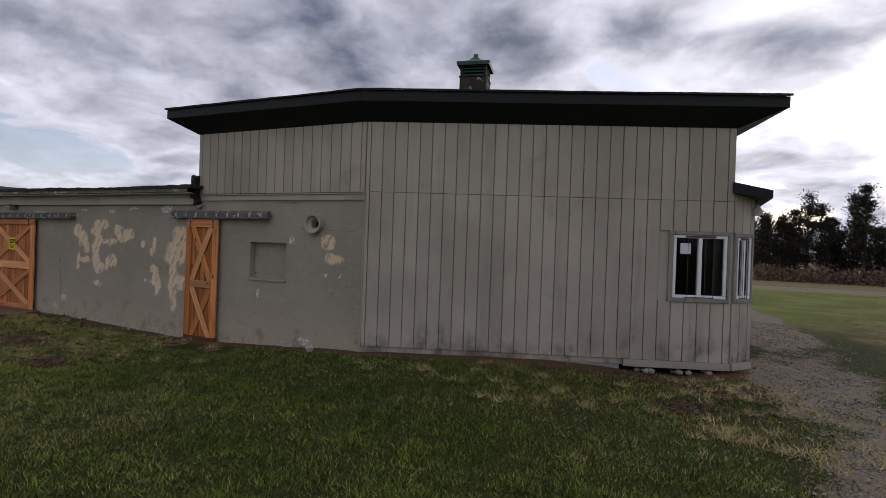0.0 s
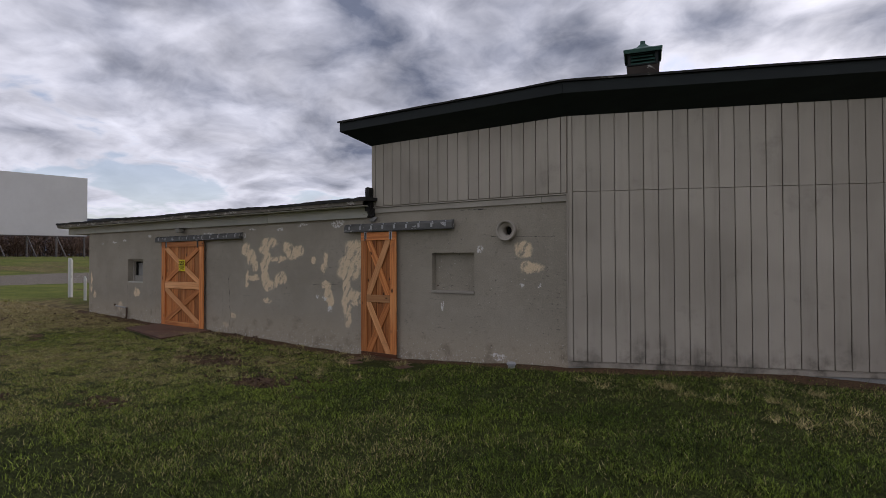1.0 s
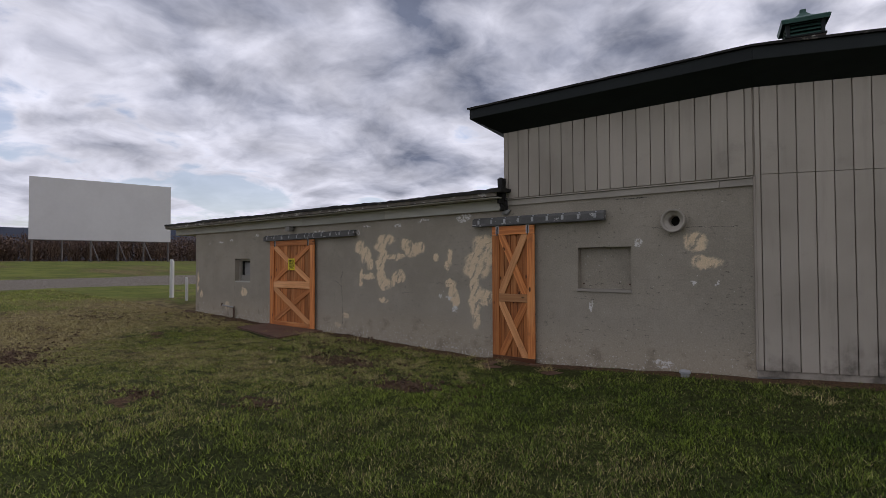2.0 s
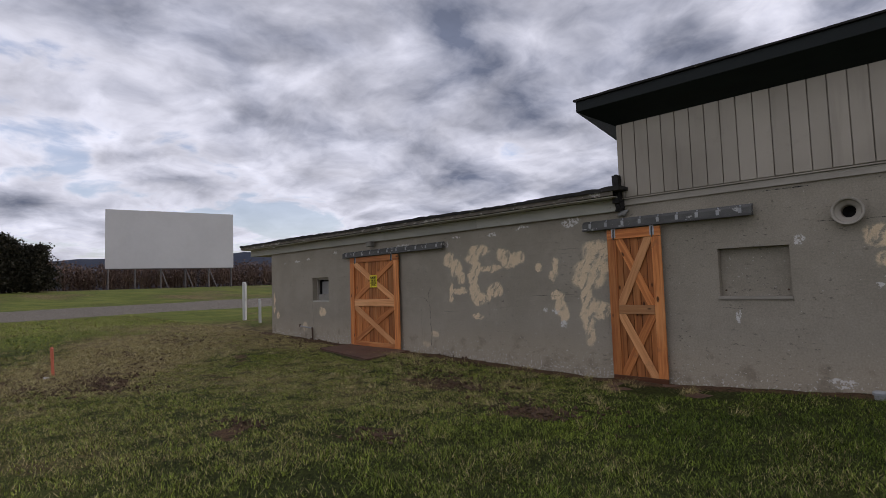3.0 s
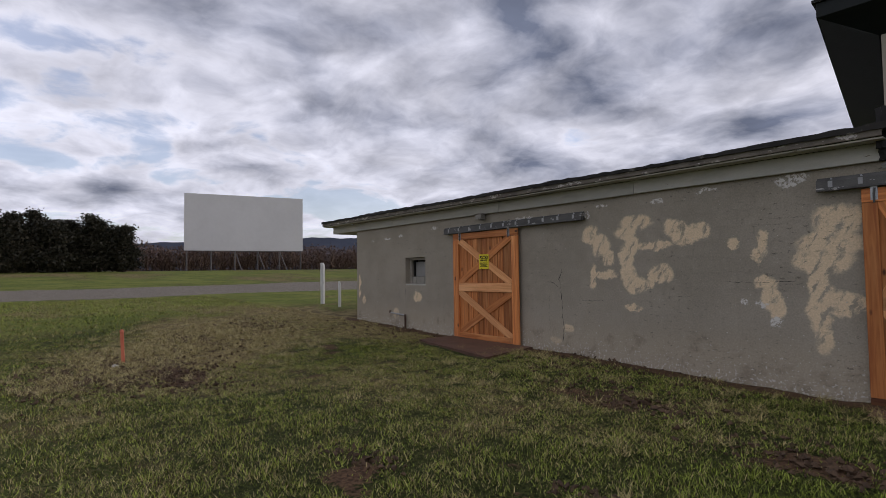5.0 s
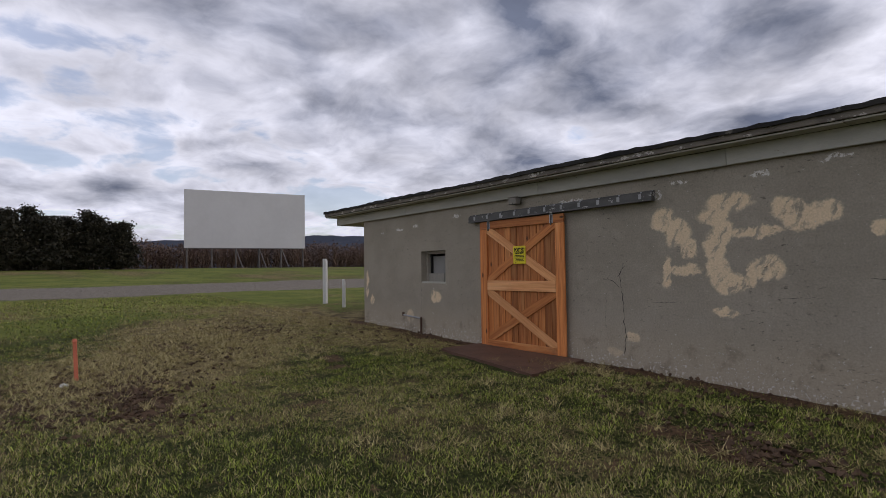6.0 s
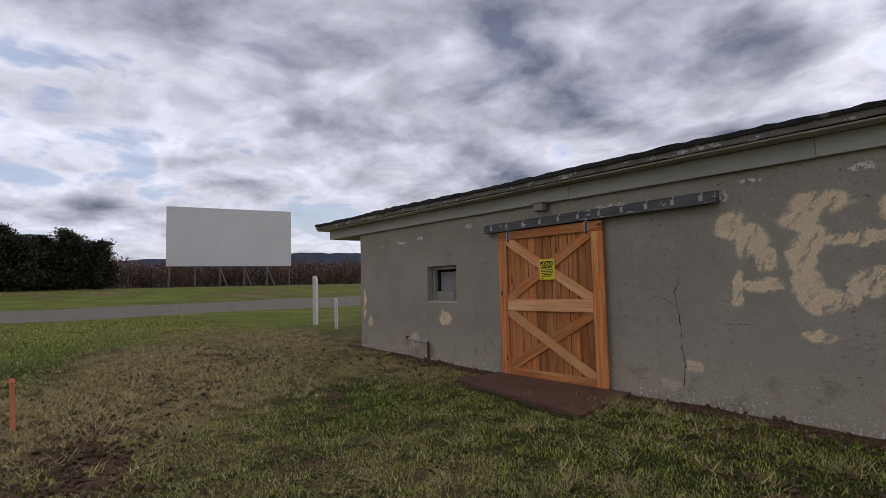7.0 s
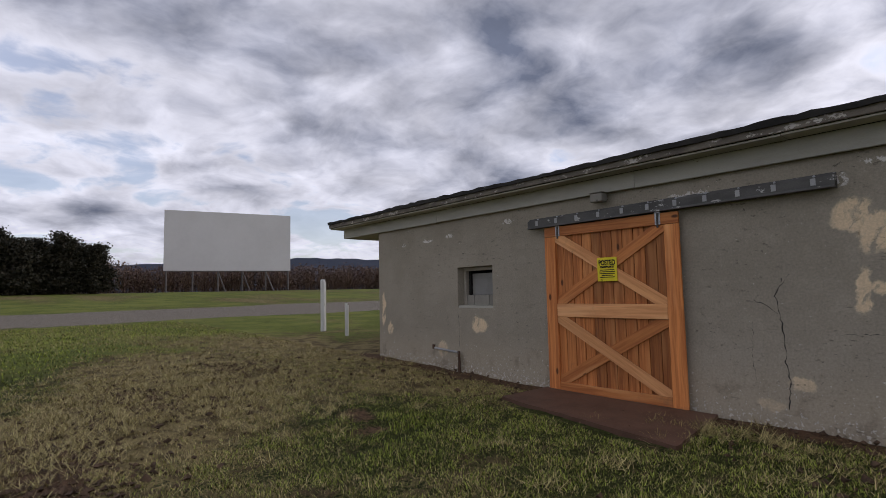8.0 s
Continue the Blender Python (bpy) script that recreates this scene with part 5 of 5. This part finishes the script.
# ---- drive-in screen ----
SL, SR = Vector((-99.35, 23.76, 0)), Vector((-95.7, 42.35, 0))
screen = empty("outdoor_screen", Matrix.Translation((SL + SR) / 2), label="large white outdoor cinema screen on thin steel legs", category="screen")
length = (SR - SL).length
screen.matrix_basis = screen.matrix_basis @ Matrix.Rotation(math.atan2(SR.y - SL.y, SR.x - SL.x), 4, "Z")
nx, nz = 10, 4
for i in range(nx):
    for k in range(nz):
        w, h = length / nx, 9.32 / nz
        part("panel", box(-length / 2 + i * w + 0.012, -length / 2 + (i + 1) * w - 0.012, 0.0, 0.10, 5.40 + k * h + 0.006, 5.40 + (k + 1) * h - 0.006), SCREEN_PAINT, screen)
part("back_sheet", box(-length / 2 + 0.02, length / 2 - 0.02, -0.12, -0.004, 5.41, 14.70), SCREEN_PAINT, screen)
part("bottom_edge", box(-length / 2, length / 2, -0.1, 0.16, 5.29, 5.395), STEEL, screen)
for i in range(6):
    x = -length / 2 + 0.4 + i * (length - 0.8) / 5
    part("leg", tube([(x, -0.1, 1.9), (x, -0.1, 5.33)], 0.13, 8), STEEL, screen)
    if i in (2, 3, 4):
        part("brace_leg", tube([(x + 0.9, -2.4, 1.9), (x, -0.1, 5.33)], 0.09, 7), STEEL, screen)


# ---- woods and hill ----
def triangles(name, verts, dry, material):
    """A mesh of loose triangles from an array of corners (n, 3, 3) and one 'dry' value each."""
    n = len(verts)
    mesh = bpy.data.meshes.new(name)
    mesh.vertices.add(3 * n), mesh.loops.add(3 * n), mesh.polygons.add(n)
    mesh.vertices.foreach_set("co", verts.astype(np.float32).ravel())
    mesh.loops.foreach_set("vertex_index", np.arange(3 * n, dtype=np.int32))
    mesh.polygons.foreach_set("loop_start", np.arange(0, 3 * n, 3, dtype=np.int32))
    mesh.update(calc_edges=True)
    mesh.attributes.new("dry", "FLOAT", "POINT").data.foreach_set("value", np.repeat(dry, 3).astype(np.float32))
    mesh.materials.append(material)
    return mesh


def leaf_cloud(rng, centres, size):
    """Small slanting leaf triangles round each centre."""
    n = len(centres)
    a = rng.normal(size=(n, 3))
    a /= np.linalg.norm(a, axis=1)[:, None]
    b = np.cross(a, rng.normal(size=(n, 3)))
    b /= np.linalg.norm(b, axis=1)[:, None]
    s = size * rng.uniform(0.5, 1.3, (n, 1))
    return np.stack([centres + a * s, centres - a * s * 0.5 + b * s * 0.7, centres - a * s * 0.5 - b * s * 0.7], 1)


def evergreen(x, y, height, width, seed, shape="round", count=2600):
    """An evergreen: tapered trunk, and limbs of uneven length set with small needle clumps, with gaps between them."""
    rng = np.random.default_rng(seed)
    z = h_at(x, y)
    tree = empty("evergreen_tree", Matrix.Translation((x, y, z)), label="dark dense evergreen tree at the field's edge" if shape == "round" else "tall dark pine tree in the far tree line", category="tree", group="far evergreens")
    bm = tube([(0, 0, -0.3), (0.1, 0, height * 0.4), (0, 0.1, height * 0.95)], [width * 0.045, width * 0.03, 0.03], 7)
    limbs = 150 if shape == "round" else 70
    lift = np.sort(rng.uniform(0.02 if shape == "round" else 0.22, 0.99, limbs))
    turn = rng.uniform(0, 2 * np.pi, limbs)
    if shape == "round":
        reach = np.sqrt(np.clip(1 - np.clip((lift - 0.25) / 0.78, 0, 1) ** 1.5, 0.02, 1))
    else:
        reach = np.clip(1.05 - lift, 0.05, 1) ** 0.7 * np.clip(0.35 + lift * 2.2, 0, 1)
    reach = width / 2 * reach * rng.uniform(0.45, 1.15, limbs)
    for k in range(0, limbs, 9):
        p = Vector((0, 0, height * lift[k] * 0.9))
        tube([p, p + Vector((math.cos(turn[k]) * reach[k] * 0.8, math.sin(turn[k]) * reach[k] * 0.8, 0.25))], [0.06, 0.015], 4, bm)
    part("trunk", bm, BARK, tree)
    pick = rng.integers(0, limbs, count)
    f = np.sqrt(rng.uniform(0.04, 1.0, count))
    spread = 0.10 * width * (0.4 + f)[:, None] * rng.normal(0, 0.62, (count, 3)) * (1, 1, 0.7)
    c = np.stack([np.cos(turn[pick]) * reach[pick] * f, np.sin(turn[pick]) * reach[pick] * f, height * lift[pick] * 0.96 + (0.35 * f - 0.1) * (1 if shape == "round" else 0.4)], 1) + spread
    c[:, 2] = np.clip(c[:, 2], 0.05, height * 1.03)
    crown = new("crown", triangles("crown", leaf_cloud(rng, c, 0.17 if shape == "round" else 0.21), rng.uniform(0, 0.35, count), NEEDLES))
    crown.parent = tree
    return tree


rngw = random.Random(12)
for k in range(26):
    y = 13.4 - 1.75 * k + rngw.uniform(-0.7, 0.7)
    evergreen(-86 + rngw.uniform(-3.5, 3.5) + 0.05 * y, y, rngw.uniform(5.8, 7.8) - (1.4 if k == 0 else 0), rngw.uniform(3.8, 5.6), 40 + k, "round", 9000)
for k in range(62):
    az = radians(5 + 43 * (k / 61) + rngw.uniform(-0.6, 0.6))
    far = rngw.uniform(126, 152)
    evergreen(-0.4 + far * math.sin(az), 1.5 + far * math.cos(az), rngw.uniform(11.0, 21.0), rngw.uniform(5.5, 8.5), 80 + k, "pine", 6000)


def twig_fans(rng, base, heights, spread, per):
    """Bare stems, each with a fan of thin twigs."""
    out = []
    for p, h in zip(base, heights):
        n = per
        t = rng.uniform(0.12, 1.0, n)
        root = p + np.stack([rng.normal(0, 0.04, n) * h, rng.normal(0, 0.04, n) * h, t * h * 0.75], 1)
        way = np.stack([rng.normal(0, spread, n), rng.normal(0, spread, n), rng.uniform(0.5, 1.0, n)], 1)
        tip = root + way * (0.30 * h * (1.15 - t))[:, None]
        side = np.stack([rng.normal(0, 1, n), rng.normal(0, 1, n), np.zeros(n)], 1)
        side *= (rng.uniform(0.03, 0.08, n) * (1 + h * 0.06) / np.linalg.norm(side, axis=1))[:, None]
        out.append(np.stack([root - side, root + side, tip], 1))
        stem = np.array([[[p[0] - 0.05, p[1] - 0.04, p[2]], [p[0] + 0.05, p[1] + 0.04, p[2]], [p[0] + 0.02 * h, p[1], p[2] + h * 0.9]]])
        out.append(stem)
    return np.concatenate(out)


rng = np.random.default_rng(7)
n = 900
yy = rng.uniform(-40, 130, n)
xx = -108 - rng.uniform(0, 14, n) + 0.06 * (yy - 30)
base = np.stack([xx, yy, ground_height(xx, yy) - 0.1], 1)
verts = twig_fans(rng, base, rng.uniform(3.4, 6.6, n), 0.38, 60)
cx, cy = -109 - rng.uniform(0, 14, 56000), rng.uniform(-40, 130, 56000)
top = 4.7 + 1.1 * vnoise(cx * 0.3, cy, 0.45, 2.0) + 0.8 * vnoise(cx, cy, 1.4, 5.0)
fill = np.stack([cx + 0.06 * (cy - 30), cy, ground_height(cx, cy) + np.clip(top, 1.2, 7.2) * rng.uniform(0, 1, 56000)], 1)
verts = np.concatenate([verts, leaf_cloud(rng, fill, 0.21)])
tagged(new("far_brush", triangles("far_brush", verts, rng.uniform(0, 1, len(verts)) ** 2, TWIGS)), "tangle of bare brown brush along the far field edge", "brush", kind="stuff")
n = 260
az, far = np.radians(rng.uniform(6, 50, n)), rng.uniform(118, 150, n)
xx, yy = -0.4 + far * np.sin(az), 1.5 + far * np.cos(az)
base = np.stack([xx, yy, ground_height(xx, yy) - 0.1], 1)
verts = twig_fans(rng, base, rng.uniform(2.5, 5.0, n), 0.38, 60)
az, far = np.radians(rng.uniform(6, 50, 24000)), rng.uniform(120, 150, 24000)
cx, cy = -0.4 + far * np.sin(az), 1.5 + far * np.cos(az)
fill = np.stack([cx, cy, ground_height(cx, cy) + rng.uniform(0, 1, 24000) * (2.6 + 1.2 * vnoise(cx, cy, 0.5, 2.0))], 1)
verts = np.concatenate([verts, leaf_cloud(rng, fill, 0.30)])
tagged(new("wood_edge_brush", triangles("wood_edge_brush", verts, rng.uniform(0, 1, len(verts)), TWIGS)), "pale bare brush at the edge of the wood", "brush", kind="stuff")


def bare_tree(x, y, height, seed):
    """A leafless tree: tapered trunk, forking limbs, fine twigs."""
    rng = random.Random(seed)
    tree = empty("bare_tree", Matrix.Translation((x, y, h_at(x, y))), label="leafless thin tree in the far tree line", category="tree", group="far bare trees")
    bm, tips = bmesh.new(), []
    tube([(0, 0, -0.2), (0.1, 0.1, height * 0.5), (0.0, 0.2, height * 0.92)], [height * 0.012, height * 0.008, 0.02], 6, bm)
    for k in range(16):
        t = rng.uniform(0.3, 0.85)
        a, reach = rng.uniform(0, 6.28), height * rng.uniform(0.12, 0.26) * (1.15 - t)
        p = Vector((0.05, 0.1, height * t))
        q = p + Vector((math.cos(a) * reach, math.sin(a) * reach, reach * rng.uniform(0.8, 1.6)))
        tube([p, p.lerp(q, 0.5) + Vector((0, 0, 0.1)), q], [0.05, 0.035, 0.012], 4, bm)
        tips += [p.lerp(q, f) for f in (0.35, 0.6, 0.8, 1.0)]
    part("trunk", bm, BARK, tree)
    g = np.random.default_rng(seed)
    root = np.repeat(np.array([tuple(p) for p in tips]), 9, 0)
    n = len(root)
    way = np.stack([g.normal(0, 0.6, n), g.normal(0, 0.6, n), g.uniform(0.2, 1.2, n)], 1) * height * 0.10
    side = g.normal(0, 0.011, (n, 3))
    ob = new("twig_fan", triangles("twig_fan", np.stack([root - side, root + side, root + way], 1), np.full(n, 0.3), TWIGS))
    ob.parent = tree


for k in range(14):
    az, far = radians(rngw.uniform(15, 34)), rngw.uniform(112, 122)
    bare_tree(-0.4 + far * math.sin(az), 1.5 + far * math.cos(az), rngw.uniform(16, 22), 200 + k)
for k, (x, y, h) in enumerate(((-104, 9.5, 7.5), (-106, 12.0, 8.0), (-110, 15.5, 6.8), (-107, 17.5, 6.0), (-112, 42.5, 6.5), (-113, 48, 6.0))):
    bare_tree(x, y, h, 300 + k)

# wooded ridge far beyond
bm = bmesh.new()
rows = []
for k in range(161):
    th = -60 + k
    top = np.interp(th, [-60, -20, 0, 8, 20, 27, 40, 62, 100], [1.2, 1.8, 2.5, 3.0, 3.65, 3.8, 3.3, 0.5, 0.2]) + 0.05 * math.sin(th * 1.3) + 0.03 * math.sin(th * 3.1)
    d = Vector((-math.cos(radians(th)), math.sin(radians(th)), 0))
    zt = 1500 * math.tan(radians(top))
    rows.append([bm.verts.new(d * 1050 + Vector((0, 0, -4))), bm.verts.new(d * 1300 + Vector((0, 0, zt * 0.6))), bm.verts.new(d * 1500 + Vector((0, 0, zt))), bm.verts.new(d * 1750 + Vector((0, 0, zt * 0.3)))])
for a, b in zip(rows, rows[1:]):
    for k in range(3):
        bm.faces.new((a[k], a[k + 1], b[k + 1], b[k]))
bmesh.ops.recalc_face_normals(bm, faces=bm.faces)
tagged(part("far_hill", bm, HILLSIDE), "long blue-grey wooded ridge on the horizon", "hill", kind="structure")


# ---- grass ----
def grass(name, areas, label, seed):
    """Blades over rectangles (x0, x1, y0, y1, blades per square metre, height); thin where the ground is bare or stony."""
    rng = np.random.default_rng(seed)
    out, tone = [], []
    for x0, x1, y0, y1, dense, tall_ in areas:
        n = int((x1 - x0) * (y1 - y0) * dense)
        x, y = rng.uniform(x0, x1, n), rng.uniform(y0, y1, n)
        clump = 0.5 + 0.5 * vnoise(x, y, 9.0, 3.0) + 0.25 * vnoise(x, y, 23.0, 1.0)
        dry, dirt, gravel = ground_masks(x, y)
        front = 9.96 + 0.3753 * np.clip(x - BEND, 0, 9)
        on_slab = ((x > -15.87) & (x < -13.5) & (y > 8.93 - 0.2 * (x + 15.87))) | ((x > -8.82) & (x < -6.98) & (y > 9.02))
        keep = (y < front) & ~on_slab & (rng.uniform(0, 1, n) < np.clip(1.08 - 1.6 * dirt, 0.04, 1) * np.clip(1 - 1.3 * gravel, 0.02, 1) * np.clip(0.35 + clump, 0.15, 1))
        x, y, dry, clump = x[keep], y[keep], dry[keep], clump[keep]
        n = len(x)
        z = ground_height(x, y) + 0.012 * vnoise(x, y, 5.0, 2.0) - 0.006
        h = tall_ * rng.uniform(0.35, 1.15, n) * (0.6 + 0.5 * np.clip(clump, 0, 1.2)) * (1 - 0.35 * dry)
        ang, lean = rng.uniform(0, 2 * np.pi, n), rng.uniform(0.2, 1.7, n)
        wide = rng.uniform(0.0022, 0.0046, n) * (1 + (900 / dense) * 0.5)
        root = np.stack([x, y, z], 1)
        side = np.stack([np.cos(ang + 1.57), np.sin(ang + 1.57), 0 * x], 1) * wide[:, None]
        tip = root + np.stack([np.cos(ang) * h * lean, np.sin(ang) * h * lean, h], 1)
        out.append(np.stack([root - side, root + side, tip], 1))
        tone.append(np.clip((rng.uniform(0, 1, n) < np.clip(dry * 1.15 - 0.06, 0.03, 1)) * rng.uniform(0.6, 1.0, n) + 0.25 * dry, 0, 1))
    verts = np.concatenate(out)
    return tagged(new(name, triangles(name, verts, np.concatenate(tone), GRASS)), label, "grass", kind="stuff")


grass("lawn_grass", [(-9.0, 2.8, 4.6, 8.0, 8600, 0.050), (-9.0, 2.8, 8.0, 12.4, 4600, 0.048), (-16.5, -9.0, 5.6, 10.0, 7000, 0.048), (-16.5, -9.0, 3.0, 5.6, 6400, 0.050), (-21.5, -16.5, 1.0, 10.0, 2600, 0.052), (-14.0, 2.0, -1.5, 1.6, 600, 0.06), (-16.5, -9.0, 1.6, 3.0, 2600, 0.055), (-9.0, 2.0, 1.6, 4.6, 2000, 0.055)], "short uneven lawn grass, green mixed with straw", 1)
grass("rough_grass", [(-34, -21.5, -6, 14, 420, 0.075), (-21.5, -14.0, -4.0, 1.0, 500, 0.065), (2.8, 8.0, 6.0, 22.0, 260, 0.07)], "rough dry and green grass by the lane", 2)


def pebbles(seed):
    """Loose stones of the drive, each a small rough octahedron."""
    rng = np.random.default_rng(seed)
    n = 26000
    x, y = rng.uniform(0.3, 6.5, n), rng.uniform(3.5, 20.0, n)
    keep = rng.uniform(0, 1, n) < ground_masks(x, y)[2] * 0.9
    x, y = x[keep], y[keep]
    n = len(x)
    r = rng.uniform(0.007, 0.024, n)
    c = np.stack([x, y, ground_height(x, y) + r * 0.4], 1)
    ang = rng.uniform(0, 6.28, n)
    e1 = np.stack([np.cos(ang), np.sin(ang), 0 * x], 1) * r[:, None]
    e2 = np.stack([-np.sin(ang), np.cos(ang), 0 * x], 1) * (r * rng.uniform(0.6, 1.0, n))[:, None]
    e3 = np.stack([0 * x, 0 * x, r * rng.uniform(0.4, 0.8, n)], 1)
    pts = np.stack([c + e1, c + e2, c - e1, c - e2, c + e3, c - e3], 1).reshape(-1, 3)
    i = (np.arange(n) * 6)[:, None, None]
    faces = (i + np.array([[0, 1, 4], [1, 2, 4], [2, 3, 4], [3, 0, 4], [1, 0, 5], [2, 1, 5], [3, 2, 5], [0, 3, 5]])).reshape(-1, 3)
    mesh = bpy.data.meshes.new("gravel")
    mesh.from_pydata(pts.tolist(), [], faces.tolist())
    m, add, put, shade = begin("gravel_stone")
    put(mixc(add, add("ShaderNodeNewGeometry").outputs["Random Per Island"], rgb(0.065, 0.054, 0.042), rgb(0.36, 0.31, 0.245)), shade.inputs["Base Color"])
    shade.inputs["Roughness"].default_value = 0.9
    mesh.materials.append(m)
    tagged(new("gravel", mesh), "loose grey and tan gravel on the drive", "gravel", kind="stuff")


pebbles(4)


def clods(spots, seed):
    """Crumbs of turned earth where the turf is torn: (x, y, spread, how many)."""
    rng = np.random.default_rng(seed)
    c = np.concatenate([np.stack([rng.normal(x, w, n), rng.normal(y, w * 0.5, n)], 1) for x, y, w, n in spots])
    n = len(c)
    r = rng.uniform(0.010, 0.042, n) * rng.uniform(0.5, 1.0, n)
    c = np.stack([c[:, 0], c[:, 1], ground_height(c[:, 0], c[:, 1]) + r * 0.5], 1)
    way = rng.normal(size=(n, 6, 3)) * 0.25 + np.array([[1, 0, 0], [0, 1, 0], [-1, 0, 0], [0, -1, 0], [0, 0, 0.8], [0, 0, -0.8]])
    pts_ = (c[:, None, :] + way * r[:, None, None]).reshape(-1, 3)
    i = (np.arange(n) * 6)[:, None, None]
    faces = (i + np.array([[0, 1, 4], [1, 2, 4], [2, 3, 4], [3, 0, 4], [1, 0, 5], [2, 1, 5], [3, 2, 5], [0, 3, 5]])).reshape(-1, 3)
    mesh = bpy.data.meshes.new("earth_crumbs")
    mesh.from_pydata(pts_.tolist(), [], faces.tolist())
    mesh.materials.append(plain("turned_earth", (0.035, 0.022, 0.014), (0.13, 0.080, 0.048), rough=0.95, scale=6.0))
    tagged(new("earth_crumbs", mesh), "dark crumbs of turned earth among torn turf", "soil", kind="stuff")


clods([(-16.4, 3.3, 0.8, 900), (-15.8, 4.5, 0.7, 700), (-17.2, 4.5, 0.9, 800), (-19.4, 5.9, 0.9, 700), (-20.8, 7.5, 0.9, 500), (-8.5, 7.45, 0.5, 260), (-10.5, 8.1, 0.5, 260), (-9.3, 5.62, 0.2, 120), (-10.9, 4.85, 0.2, 100), (0.1, 10.6, 0.6, 350), (0.4, 9.5, 0.4, 160), (-12.0, 9.6, 1.6, 500), (-17.5, 9.7, 1.2, 260)], 6)


def straw_tufts(spots, label, seed):
    """Flattened tussocks of long dead grass round the given places (x, y, spread, how many)."""
    rng = np.random.default_rng(seed)
    out = []
    for cx, cy, spread, many in spots:
        for _ in range(many):
            px, py = rng.normal(cx, spread), rng.normal(cy, spread * 0.6)
            if py > 9.9 + 0.3753 * max(0.0, px - BEND):
                continue
            n = 46
            x, y = rng.normal(px, 0.05, n), rng.normal(py, 0.05, n)
            ang, reach, h = rng.uniform(0, 2 * np.pi, n), rng.uniform(0.05, 0.17, n), rng.uniform(0.02, 0.10, n)
            root = np.stack([x, y, ground_height(x, y)], 1)
            side = np.stack([-np.sin(ang), np.cos(ang), 0 * x], 1) * rng.uniform(0.002, 0.0045, n)[:, None]
            out.append(np.stack([root - side, root + side, root + np.stack([np.cos(ang) * reach, np.sin(ang) * reach, h], 1)], 1))
    verts = np.concatenate(out)
    tagged(new("straw_tussocks", triangles("straw_tussocks", verts, rng.uniform(0.7, 1.0, len(verts)), GRASS)), label, "grass", kind="stuff")


straw_tufts([(-17.6, 4.3, 0.9, 190), (-19.4, 5.3, 1.0, 230), (-20.4, 6.6, 1.1, 210), (-18.0, 6.7, 0.9, 120), (-20.6, 8.2, 1.3, 80), (-16.4, 3.3, 0.9, 120), (-22.5, 9.6, 1.6, 50), (-13.5, 9.3, 0.25, 14), (-18.4, 9.55, 0.9, 30), (-11.5, 7.6, 1.5, 40), (-9.5, 9.3, 1.4, 40), (-12.6, 9.4, 0.7, 24), (0.9, 10.6, 0.6, 40), (1.2, 8.6, 0.6, 30), (-2.0, 9.6, 1.5, 40)], "pale tussocks of flattened dead grass", 9)
